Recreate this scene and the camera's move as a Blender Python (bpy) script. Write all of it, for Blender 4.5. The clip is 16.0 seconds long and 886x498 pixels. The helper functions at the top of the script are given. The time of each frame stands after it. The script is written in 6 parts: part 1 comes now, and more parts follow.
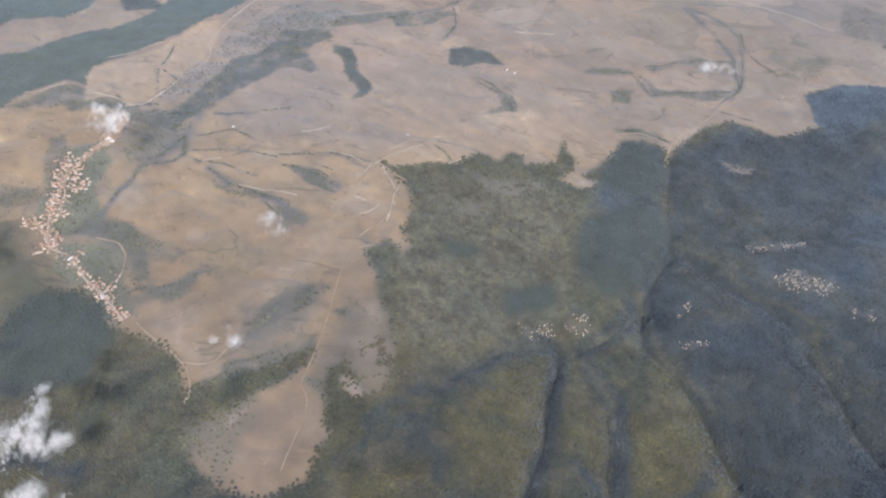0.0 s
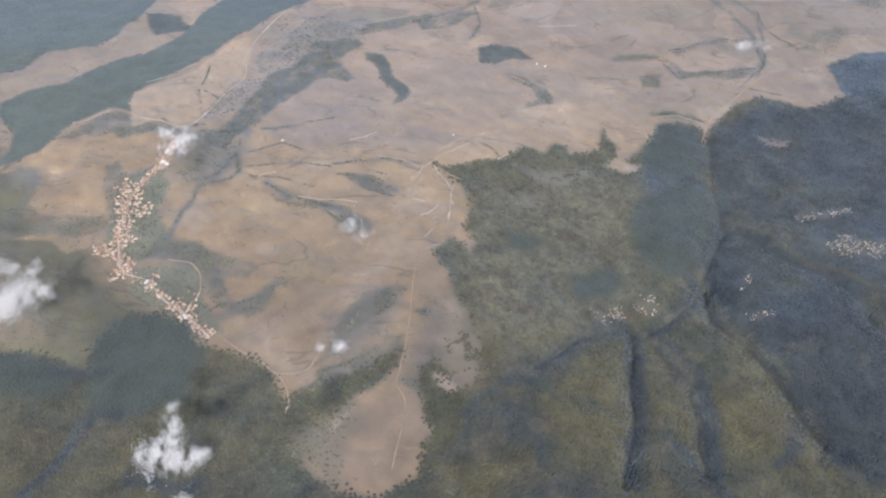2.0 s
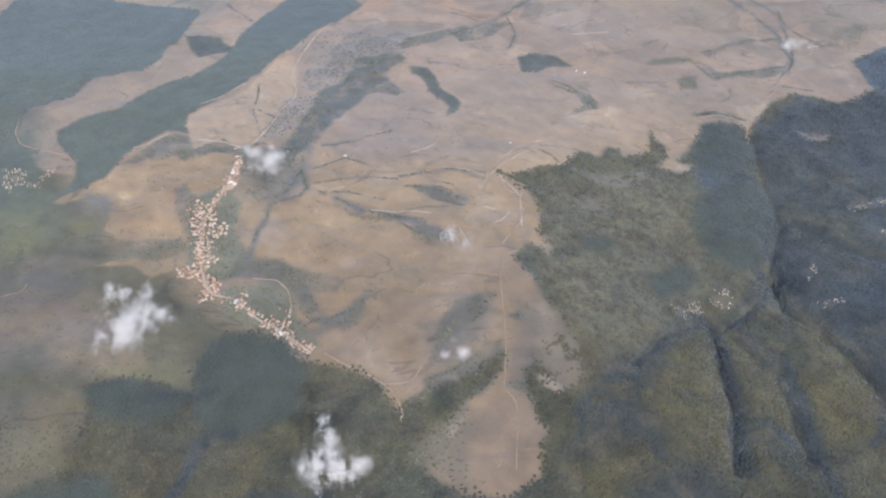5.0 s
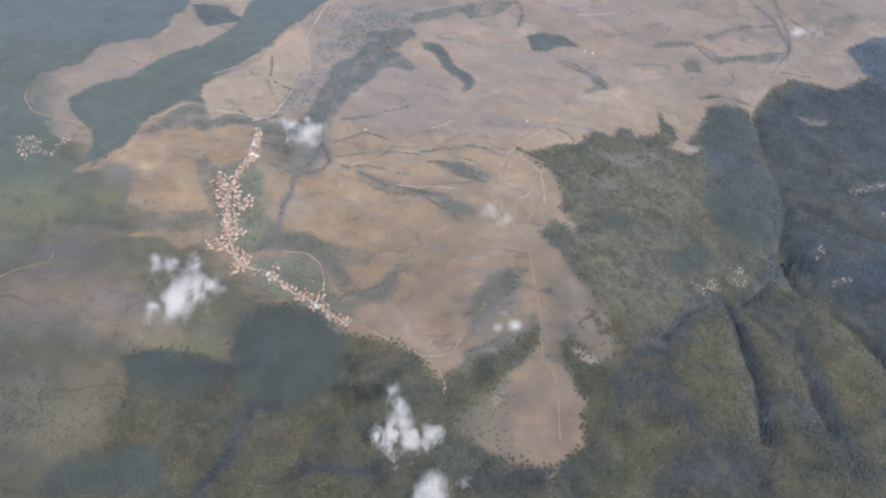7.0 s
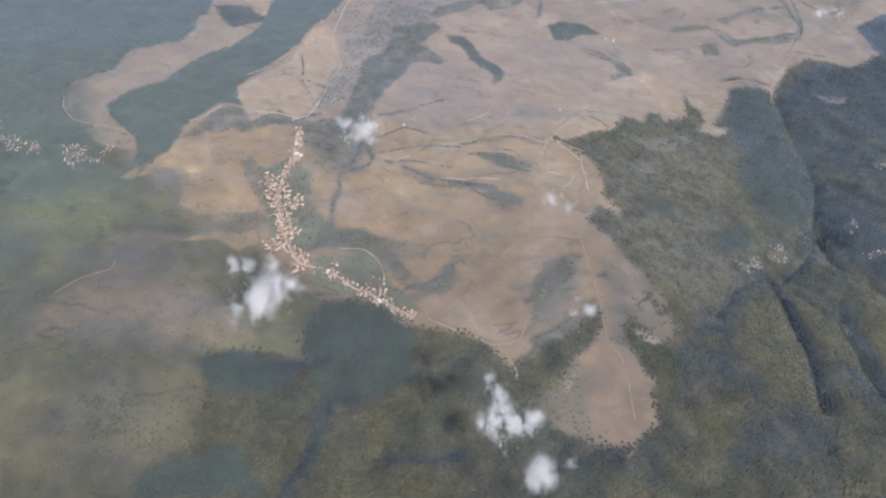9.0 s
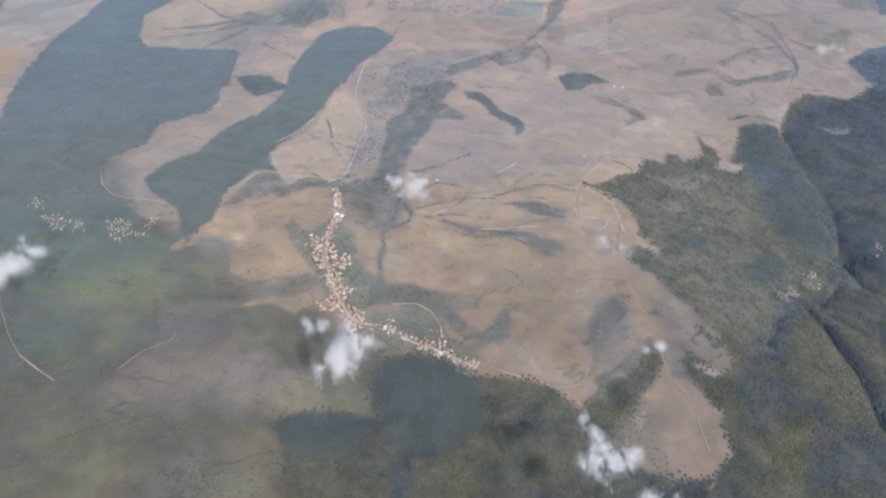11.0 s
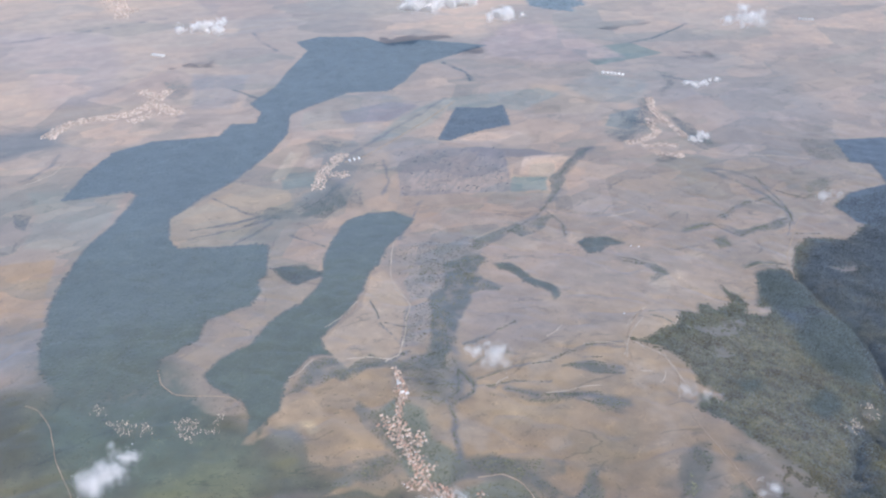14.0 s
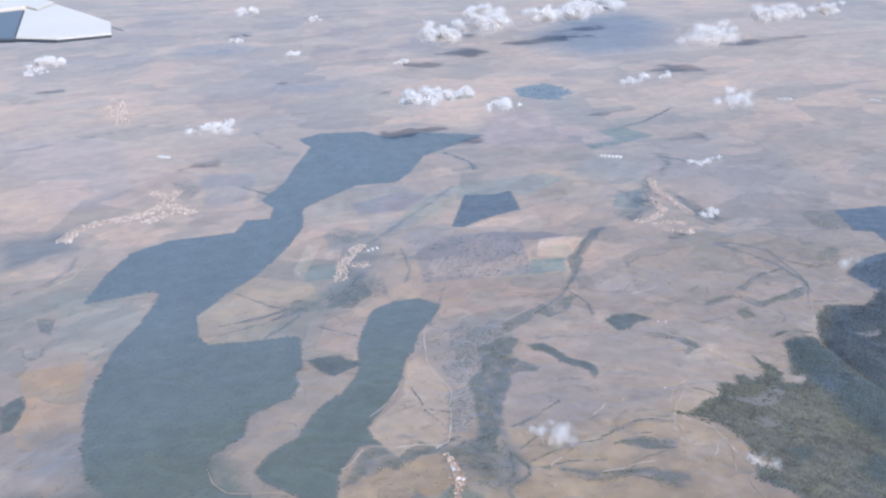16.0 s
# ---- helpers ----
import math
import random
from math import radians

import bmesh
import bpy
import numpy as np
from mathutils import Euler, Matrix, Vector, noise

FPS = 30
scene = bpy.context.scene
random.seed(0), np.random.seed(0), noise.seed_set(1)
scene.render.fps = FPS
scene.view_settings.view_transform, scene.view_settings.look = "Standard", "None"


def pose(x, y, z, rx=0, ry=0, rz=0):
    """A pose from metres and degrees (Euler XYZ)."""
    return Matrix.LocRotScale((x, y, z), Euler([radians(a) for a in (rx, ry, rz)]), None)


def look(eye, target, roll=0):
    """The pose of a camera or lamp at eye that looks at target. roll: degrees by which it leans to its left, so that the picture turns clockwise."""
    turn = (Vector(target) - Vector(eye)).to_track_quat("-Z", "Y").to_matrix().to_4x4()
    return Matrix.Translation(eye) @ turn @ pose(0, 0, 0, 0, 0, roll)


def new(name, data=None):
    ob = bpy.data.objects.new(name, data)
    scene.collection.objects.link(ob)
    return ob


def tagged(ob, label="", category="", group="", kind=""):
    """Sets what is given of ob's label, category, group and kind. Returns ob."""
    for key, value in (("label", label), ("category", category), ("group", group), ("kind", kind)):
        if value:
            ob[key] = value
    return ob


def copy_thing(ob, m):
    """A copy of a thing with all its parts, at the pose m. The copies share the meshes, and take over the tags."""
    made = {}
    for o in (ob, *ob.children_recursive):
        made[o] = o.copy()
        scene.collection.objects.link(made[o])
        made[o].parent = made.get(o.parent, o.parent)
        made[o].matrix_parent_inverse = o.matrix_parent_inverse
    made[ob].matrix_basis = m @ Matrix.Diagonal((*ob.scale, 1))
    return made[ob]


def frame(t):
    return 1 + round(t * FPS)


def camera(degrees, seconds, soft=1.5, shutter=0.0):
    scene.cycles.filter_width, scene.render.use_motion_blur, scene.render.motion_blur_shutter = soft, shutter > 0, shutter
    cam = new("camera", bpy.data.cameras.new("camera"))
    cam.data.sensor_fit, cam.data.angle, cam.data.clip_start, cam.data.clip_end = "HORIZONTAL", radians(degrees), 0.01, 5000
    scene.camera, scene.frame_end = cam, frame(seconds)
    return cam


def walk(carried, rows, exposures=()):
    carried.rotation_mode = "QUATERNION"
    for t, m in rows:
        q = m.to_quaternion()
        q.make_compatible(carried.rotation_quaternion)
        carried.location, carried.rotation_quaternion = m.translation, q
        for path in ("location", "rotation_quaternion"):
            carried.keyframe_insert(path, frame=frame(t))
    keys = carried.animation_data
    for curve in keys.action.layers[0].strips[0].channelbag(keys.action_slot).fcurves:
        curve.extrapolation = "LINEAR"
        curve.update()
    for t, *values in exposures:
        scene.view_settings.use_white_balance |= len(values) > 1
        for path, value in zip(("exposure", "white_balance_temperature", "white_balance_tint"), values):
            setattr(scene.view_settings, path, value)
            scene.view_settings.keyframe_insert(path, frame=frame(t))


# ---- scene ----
cam = camera(57.6, 16.0, soft=2.3)
PATH = [
    (0, (0.023, 0.111, 461.653), (0.088, 1.479, 460.196), 5.4),
    (0.2, (-6.516, -1.736, 462.381), (-6.447, -0.377, 460.915), 4.0),
    (0.5, (-15.98, -4.039, 463.337), (-15.917, -2.687, 461.864), 2.1),
    (0.8, (-24.861, -5.378, 464.034), (-24.789, -4.015, 462.572), 2.1),
    (1, (-30.927, -5.952, 464.463), (-30.853, -4.584, 463.007), 2.4),
    (1.5, (-47.336, -7.546, 465.545), (-47.243, -6.176, 464.091), 2.3),
    (2, (-62.335, -10.014, 466.311), (-62.233, -8.646, 464.856), 1.8),
    (2.2, (-68.056, -10.793, 467.119), (-67.954, -9.412, 465.675), 1.1),
    (2.5, (-76.785, -11.522, 468.661), (-76.686, -10.129, 467.23), -0.1),
    (3, (-92.034, -11.967, 470.157), (-91.922, -10.581, 468.719), 0.0),
    (3.5, (-106.616, -12.632, 469.3), (-106.486, -11.236, 467.873), -1.1),
    (4, (-120.801, -13.035, 470.397), (-120.664, -11.638, 468.972), -0.7),
    (6.5, (-200.496, -10.975, 471.482), (-200.208, -9.639, 470.022), 5.7),
    (7, (-215.439, -10.8, 472.069), (-215.126, -9.476, 470.603), 6.3),
    (7.5, (-231.46, -10.539, 473.072), (-231.13, -9.229, 471.597), 6.3),
    (8, (-246.641, -9.275, 474.218), (-246.296, -7.975, 472.738), 6.5),
    (8.2, (-252.611, -8.598, 474.588), (-252.262, -7.305, 473.103), 6.4),
    (10.5, (-324.694, -2.66, 477.899), (-324.258, -1.317, 476.483), 4.5),
    (11, (-339.641, -0.937, 478.581), (-339.182, 0.436, 477.202), 3.7),
    (11.5, (-354.747, 1.359, 479.43), (-354.26, 2.77, 478.099), 2.6),
    (12, (-369.983, 4.002, 479.941), (-369.468, 5.449, 478.66), 1.5),
    (12.5, (-386.529, 6.443, 478.808), (-385.981, 7.934, 477.593), 0.6),
    (13, (-401.277, 9.399, 479.323), (-400.685, 10.939, 478.193), 0.6),
    (13.5, (-418.148, 12.382, 479.42), (-417.523, 13.951, 478.348), 0.4),
    (14, (-432.776, 15.17, 479.829), (-432.129, 16.759, 478.802), 0.5),
    (14.5, (-449.105, 19.33, 478.036), (-448.443, 20.927, 477.03), 0.2),
    (14.8, (-457.460, 21.630, 478.417), (-456.779, 23.248, 477.459), -0.1),
    (15, (-463.109, 22.917, 478.817), (-462.417, 24.55, 477.892), -0.6),
    (15.5, (-479.588, 25.853, 479.193), (-478.868, 27.507, 478.329), -0.7),
    (16, (-494.166, 30.153, 479.029), (-493.421, 31.813, 478.199), -1.2),
]
walk(cam, [(t, look(eye, target, roll)) for t, eye, target, roll in PATH],
     [(0.0, 0.06, 5670, 14), (4.0, 0.05, 5620, 14), (8.0, -0.04, 5560, 14), (11.0, 0.0, 5470, 14), (13.5, 0.0, 5290, 14), (16.0, 0.05, 5090, 14)])
# ==== body
# The land is built at about one eighth of its true size, the camera's path with it.

# ---- light ----
SUN_UP, SUN_FROM = radians(46), math.atan2(0.2, -0.98)
world = bpy.data.worlds.new("sky")
scene.world = world
world.use_nodes = True
wn = world.node_tree
sky = wn.nodes.new("ShaderNodeTexSky")
sky.sky_type, sky.sun_disc = "NISHITA", False
sky.sun_elevation, sky.sun_rotation = SUN_UP, SUN_FROM
sky.air_density, sky.dust_density = 1.6, 3.0
wn.nodes["Background"].inputs["Strength"].default_value = 0.15
wn.links.new(sky.outputs["Color"], wn.nodes["Background"].inputs["Color"])
sun = new("sun", bpy.data.lights.new("sun", "SUN"))
sun.data.energy, sun.data.angle, sun.data.color = 2.6, radians(0.8), (1.0, 0.95, 0.88)
towards_sun = Vector((math.sin(SUN_FROM) * math.cos(SUN_UP), math.cos(SUN_FROM) * math.cos(SUN_UP), math.sin(SUN_UP)))
sun.matrix_world = towards_sun.to_track_quat("Z", "Y").to_matrix().to_4x4()

# ---- arithmetic of the land ----
rng = np.random.default_rng(7)
TABLE = rng.random((256, 256))


def value_noise(x, y, size, seed=0):
    """Smooth noise from 0 to 1, with bumps of that many metres."""
    x, y = np.asarray(x, float) / size + 17.3 * seed, np.asarray(y, float) / size - 9.1 * seed
    i, j = np.floor(x).astype(int), np.floor(y).astype(int)
    u, v = x - i, y - j
    u, v = u * u * (3 - 2 * u), v * v * (3 - 2 * v)
    a, b, c, d = TABLE[i % 256, j % 256], TABLE[(i + 1) % 256, j % 256], TABLE[i % 256, (j + 1) % 256], TABLE[(i + 1) % 256, (j + 1) % 256]
    return (a * (1 - u) + b * u) * (1 - v) + (c * (1 - u) + d * u) * v


def fbm(x, y, size, seed=0, octaves=4):
    total, weight = 0, 0
    for k in range(octaves):
        total = total + value_noise(x, y, size / 2 ** k, seed + k) / 2 ** k
        weight += 1 / 2 ** k
    return total / weight


def line_distance(x, y, line):
    """Distance of points from an open line of plan corners."""
    best = np.full(np.shape(x), 1e9)
    for (ax, ay), (bx, by) in zip(line, line[1:]):
        dx, dy = bx - ax, by - ay
        s = np.clip(((x - ax) * dx + (y - ay) * dy) / (dx * dx + dy * dy + 1e-9), 0, 1)
        best = np.minimum(best, np.hypot(x - ax - s * dx, y - ay - s * dy))
    return best


def area_mask(x, y, outline, soft=2.0, warp=3.0):
    """1 inside an outline, 0 outside, with a soft and uneven edge."""
    x, y = np.asarray(x, float), np.asarray(y, float)
    mask = np.zeros(x.shape)
    xs, ys = [p[0] for p in outline], [p[1] for p in outline]
    pad = 20 + soft
    near = (x > min(xs) - pad) & (x < max(xs) + pad) & (y > min(ys) - pad) & (y < max(ys) + pad)
    px, py = x[near], y[near]
    px, py = (px + warp * 2 * (fbm(px, py, warp * 4 + 2, 3, 3) - 0.5), py + warp * 2 * (fbm(px, py, warp * 4 + 2, 5, 3) - 0.5))
    inside = np.zeros(px.shape, bool)
    for (ax, ay), (bx, by) in zip(outline, outline[1:] + outline[:1]):
        if ay != by:
            inside ^= ((ay > py) != (by > py)) & (px < (bx - ax) * (py - ay) / (by - ay) + ax)
    away = line_distance(px, py, outline + outline[:1])
    s = np.clip((np.where(inside, away, -away) / soft + 1) / 2, 0, 1)
    mask[near] = s * s * (3 - 2 * s)
    return mask


# ---- plan: outlines and lines, in metres ----
HILLS = np.array([(-68, 282, 32), (-113, 255, 33), (-143, 305, 17), (-200, 341, 9), (14, 250, 23), (-36, 290, 23), (120, 366, -4), (214, 319, -11), (206, 384, -7),
                  (143, 538, -12), (238, 600, -22), (292, 571, -8), (251, 650, -2), (-38, 512, 16), (-50, 650, 8), (42, 703, 1), (83, 686, -4), (-222, 710, 11),
                  (-286, 571, 14), (-267, 437, 10), (-344, 511, 16), (-403, 403, 30), (-504, 410, 24), (-452, 416, 21), (-440, 540, 19), (-496, 569, 33), (-409, 570, 19),
                  (-128, 862, -4), (-297, 936, 2), (-103, 938, 7)], float)
WOODS = {
    "east": [(-37, 521), (-21, 512), (10, 525), (27, 528), (45, 548), (58, 548), (68, 543), (82, 560), (90, 556), (90, 545), (111, 552), (120, 556), (130, 587), (133, 571), (140, 565), (134, 546), (120, 532), (130, 529), (137, 524), (149, 528), (145, 542), (164, 560), (187, 597), (203, 599), (220, 597), (227, 586), (222, 568), (234, 590), (273, 625), (294, 634)]
    + [(315, 627), (341, 613), (393, 634), (388, 666), (387, 684), (416, 688), (464, 682), (1500, 800), (1500, -900), (-60, -900), (-87, 189), (-79, 206), (-68, 215), (-58, 220), (-51, 242), (-46, 248), (-30, 269), (-27, 288), (-23, 308), (-22, 330), (-24, 350), (-29, 387), (-38, 408), (-21, 427), (-9, 410), (-3, 423), (-12, 437), (-6, 461), (-11, 489)],
    "south": [(-139, 271), (-142, 285), (-150, 302), (-164, 314), (-184, 321), (-205, 333), (-219, 353), (-238, 363), (-255, 362), (-267, 351), (-276, 332), (-274, 308), (-291, 314), (-302, 324), (-328, 326), (-343, 319), (-337, 292), (-344, 280), (-346, 261), (-375, 249), (-392, 227), (-330, 150), (-330, -900), (-60, -900), (-87, 189), (-82, 207), (-102, 213), (-118, 223), (-132, 234), (-139, 253)],
    "band": [(-216, 861), (-184, 870), (-154, 865), (-136, 837), (-163, 808), (-188, 782), (-215, 739), (-230, 724), (-247, 694), (-262, 671), (-288, 645), (-308, 627), (-310, 607), (-305, 596), (-325, 601), (-336, 590), (-355, 568), (-367, 536), (-384, 524), (-398, 513), (-392, 540), (-394, 556), (-400, 564), (-414, 582), (-420, 599), (-417, 607), (-403, 621), (-373, 635), (-344, 675), (-315, 691), (-290, 714), (-279, 734), (-267, 774), (-255, 799), (-228, 846)],
    "west": [(-540, 1031), (-510, 1104), (-472, 1164), (-417, 1186), (-322, 1171), (-299, 1211), (-262, 1202), (-245, 1245), (-256, 1289), (-201, 1354), (-152, 1447), (-100, 1535), (-108, 1597), (-57, 1619), (29, 1588), (56, 1525), (129, 1530), (241, 1448), (142, 1409), (75, 1380), (16, 1304), (-27, 1268), (-92, 1284), (-169, 1243), (-206, 1218), (-227, 1142), (-273, 1077), (-329, 1015), (-370, 986), (-417, 939), (-423, 889)]
    + [(-416, 863), (-368, 848), (-318, 835), (-325, 799), (-334, 761), (-345, 754), (-346, 728), (-361, 704), (-406, 689), (-418, 658), (-435, 646), (-453, 635), (-456, 617), (-456, 621), (-455, 600), (-446, 583), (-428, 575), (-446, 550), (-476, 555), (-507, 568), (-537, 611), (-552, 658), (-554, 710), (-549, 790), (-539, 831), (-515, 895), (-480, 949), (-449, 1016), (-457, 1031), (-512, 1028)],
    "hook": [(-94, 698), (-77, 693), (-69, 675), (-68, 658), (-58, 643), (-50, 630), (-59, 611), (-67, 607), (-62, 625), (-72, 638), (-79, 656), (-84, 676), (-94, 686)],
    "pond": [(22, 714), (40, 721), (63, 714), (77, 696), (52, 697), (38, 685), (21, 688), (22, 703)],
    "far": [(-24, 1044), (11, 1094), (53, 1157), (99, 1136), (129, 1140), (102, 1058), (60, 1055), (24, 1048), (-10, 1034)],
    "mid": [(-326, 771), (-313, 774), (-290, 766), (-285, 755), (-271, 738), (-286, 735), (-309, 728), (-319, 749)],
    "ridge": [(526, 832), (606, 813), (680, 760), (640, 690), (577, 656), (523, 738), (491, 764)],
    "edge": [(383, 681), (425, 697), (485, 693), (520, 760), (900, 760), (900, 1000), (395, 603), (384, 634)],
    "copse": [(-627, 830), (-607, 842), (-604, 818), (-616, 783), (-625, 783)],
    "spur": [(-25, 342), (-17, 328), (-30, 325), (-40, 310), (-49, 301), (-53, 283), (-50, 257), (-38, 240), (-18, 255), (-7, 328)],
    "gorge": [(-139, 276), (-117, 289), (-88, 299), (-61, 316), (-70, 297), (-101, 273), (-114, 261), (-129, 246), (-123, 231), (-140, 231), (-150, 262)],
    "corner": [(-345, 322), (-293, 321), (-276, 306), (-246, 306), (-247, 279), (-308, 287), (-339, 292)],
}
FAR_WOODS = {
    "far_c": [(495, 1757), (571, 1769), (603, 1683), (544, 1621), (471, 1681)],
}
SCRUB = {
    "grove_a": [(-374, 1443), (-346, 1451), (-339, 1380), (-365, 1339), (-380, 1368)],
    "grove_b": [(-428, 1269), (-402, 1259), (-407, 1237), (-428, 1245)],
    "grove_c": [(393, 739), (423, 734), (404, 707), (368, 710)],
    "thicket_a": [(-594, 1014), (-573, 1003), (-578, 962), (-590, 976)],
    "valley": [(-189, 660), (-182, 666), (-166, 668), (-153, 693), (-147, 715), (-122, 723), (-103, 723), (-97, 711), (-111, 696), (-118, 686), (-114, 668), (-103, 654), (-108, 647), (-125, 654), (-141, 650), (-148, 638), (-162, 620), (-172, 608), (-182, 591), (-191, 574), (-199, 569), (-207, 561), (-215, 550), (-215, 539), (-229, 549), (-243, 554), (-230, 564), (-215, 580), (-204, 605), (-194, 632)],
    "bank": [(-362, 553), (-347, 563), (-330, 584), (-318, 595), (-308, 592), (-301, 575), (-312, 566), (-333, 558), (-348, 553)],
    "spine": [(-144, 271), (-134, 284), (-112, 294), (-86, 303), (-77, 297), (-90, 286), (-116, 276), (-135, 261)],
    "side": [(-242, 435), (-230, 437), (-216, 431), (-207, 415), (-207, 400), (-201, 372), (-205, 380), (-213, 400), (-219, 409), (-230, 417), (-240, 428)],
    "slope": [(-92, 367), (-66, 375), (-57, 368), (-74, 346), (-94, 333), (-108, 327), (-109, 341)],
    "gully": [(-121, 306), (-108, 330), (-97, 350), (-86, 348), (-106, 319), (-116, 310)],
    "crescent": [(-116, 506), (-98, 503), (-85, 503), (-75, 494), (-70, 478), (-80, 483), (-95, 486), (-105, 495)],
    "hollow": [(-116, 453), (-101, 455), (-92, 441), (-96, 429), (-107, 433), (-115, 438)],
    "ledge": [(-196, 500), (-184, 495), (-174, 489), (-162, 479), (-143, 472), (-120, 467), (-102, 460), (-102, 456), (-120, 462), (-143, 467), (-162, 473), (-176, 485)],
    "brook": [(-205, 541), (-201, 538), (-198, 516), (-200, 509), (-204, 520)],
    "edge": [(-240, 432), (-218, 429), (-204, 415), (-190, 378), (-173, 358), (-189, 361), (-202, 375), (-210, 399), (-221, 415)],
    "tip": [(-143, 258), (-135, 279), (-120, 259), (-104, 279), (-94, 273), (-113, 244), (-126, 234), (-137, 237)],
    "fold": [(-181, 360), (-165, 365), (-154, 380), (-158, 364), (-172, 350)],
    "west": [(-344, 455), (-323, 461), (-302, 457), (-289, 448), (-306, 439), (-327, 436)],
    "knoll": [(-115, 332), (-101, 343), (-88, 361), (-75, 371), (-72, 364), (-70, 353), (-81, 341), (-93, 335), (-105, 328)],
    "blob": [(-63, 291), (-56, 291), (-48, 285), (-48, 276), (-57, 280), (-64, 285)],
    "c1": [(-39, 764), (-6, 775), (22, 788), (24, 780), (-2, 758), (-35, 745)],
    "c2": [(73, 653), (84, 650), (88, 629), (80, 620), (72, 634)],
    "c3": [(184, 671), (203, 674), (206, 662), (186, 656)],
    "c4": [(220, 688), (244, 677), (295, 677), (295, 667), (258, 666), (230, 671)],
    "c5": [(183, 609), (197, 616), (222, 611), (233, 600), (209, 607)],
    "c6": [(159, 702), (186, 708), (205, 709), (196, 700), (164, 696)],
    "c7": [(366, 1037), (361, 995), (364, 964), (356, 928), (354, 882), (340, 884), (335, 917), (349, 973)],
    "c8": [(283, 1065), (296, 1043), (305, 1010), (363, 1077), (378, 1089), (319, 1017), (274, 970), (231, 940), (217, 957), (224, 982), (239, 988), (240, 961), (277, 982), (282, 1021)],
    "c9": [(189, 673), (211, 674), (201, 656), (183, 656)],
    "c10": [(-266, 892), (-230, 922), (-203, 941), (-205, 902), (-242, 875)],
    "c11": [(-99, 751), (-62, 769), (-23, 780), (-26, 766), (-64, 749), (-100, 732)],
    "c12": [(162, 944), (172, 933), (151, 914), (114, 887), (92, 875), (83, 855), (60, 831), (42, 813), (36, 816), (57, 841), (69, 871), (91, 888), (125, 912)],
    "c13": [(-324, 918), (-294, 926), (-269, 909), (-271, 886), (-301, 893)],
    "c20": [(465, 1202), (478, 1169), (454, 1125), (396, 1079), (404, 1099), (449, 1135), (460, 1170)],
    "core": [(-121, 716), (-117, 697), (-129, 671), (-147, 651), (-169, 627), (-186, 606), (-196, 580), (-203, 577), (-193, 603), (-177, 629), (-155, 655), (-136, 678)],
    "c14": [(-309, 588), (-301, 574), (-287, 578), (-273, 585), (-265, 572), (-251, 566), (-231, 559), (-223, 552), (-234, 546), (-253, 556), (-267, 562), (-282, 565), (-298, 561), (-311, 560)],
    "c16": [(60, 620), (81, 634), (86, 622), (64, 614)],
    "c17": [(181, 609), (199, 614), (218, 610), (229, 599), (213, 602), (194, 606)],
    "c18": [(-119, 303), (-98, 306), (-87, 314), (-74, 327), (-67, 324), (-66, 312), (-71, 298), (-73, 289), (-85, 284), (-103, 283), (-118, 287)],
    "c19": [(-55, 346), (-44, 352), (-31, 351), (-35, 342), (-45, 343)],
    "fold_low": [(-182, 357), (-177, 367), (-164, 376), (-153, 386), (-153, 380), (-162, 369), (-171, 357)],
    "orchard": [(-309, 521), (-301, 529), (-291, 513), (-287, 472), (-289, 453), (-299, 466)],
    "strip": [(-353, 436), (-345, 444), (-324, 453), (-298, 459), (-296, 451), (-318, 444), (-339, 434)],
    "thicket": [(-216, 424), (-196, 414), (-172, 401), (-175, 390), (-198, 392), (-209, 400)],
    "east_trees": [(346, 1067), (345, 1012), (282, 961), (226, 937), (227, 971)],
    "east_trees_b": [(369, 1029), (353, 957), (348, 910), (367, 881), (323, 865), (323, 904), (327, 950)],
    "common_trees": [(-249, 938), (-211, 953), (-177, 936), (-185, 890), (-227, 897), (-252, 912)],
    "common_trees_b": [(-205, 1090), (-179, 1108), (-149, 1072), (-180, 1059)],
    "spur_wood": [(476, 854), (528, 834), (498, 771), (450, 788)],
}
RAVINES = {
    "a": [(111, 353), (96, 305), (89, 266), (77, 232), (73, 219)],
    "b": [(124, 335), (139, 299), (134, 262), (127, 228)],
    "c": [(176, 393), (173, 361), (192, 338), (206, 306), (211, 280), (221, 252)],
    "d": [(212, 457), (183, 411), (160, 376), (123, 350)],
    "e": [(298, 360), (307, 321), (312, 289), (320, 272)],
    "f": [(230, 569), (218, 514), (211, 464)],
    "g": [(28, 304), (68, 338), (94, 350)],
    "h": [(226, 449), (252, 417), (282, 396), (305, 370)],
    "i": [(-274, 273), (-278, 249), (-296, 229), (-302, 215)],
    "j": [(-237, 233), (-203, 223), (-193, 225)],
}
DARK_TREES = {
    "east": [(230, 569), (208, 463), (183, 411), (160, 376), (171, 361), (192, 338), (206, 306), (211, 280), (218, 239), (400, 60), (700, 60), (700, 700), (464, 682), (393, 634), (341, 615), (297, 638)],
    "mid": [(174, 587), (203, 602), (227, 584), (212, 471), (177, 428), (146, 438), (141, 477), (157, 530)],
    "patch": [(-41, 406), (-16, 413), (2, 402), (-13, 369), (-33, 371)],
    "low": [(169, 404), (187, 347), (218, 315), (219, 278), (225, 242), (225, 210), (318, 207), (404, 397)],
    "south_west": [(-422, 391), (-301, 378), (-251, 387), (-197, 349), (-151, 303), (-139, 266), (-129, 210), (-373, 236)],
    "corner": [(-345, 322), (-293, 321), (-276, 306), (-308, 290), (-339, 292)],
}
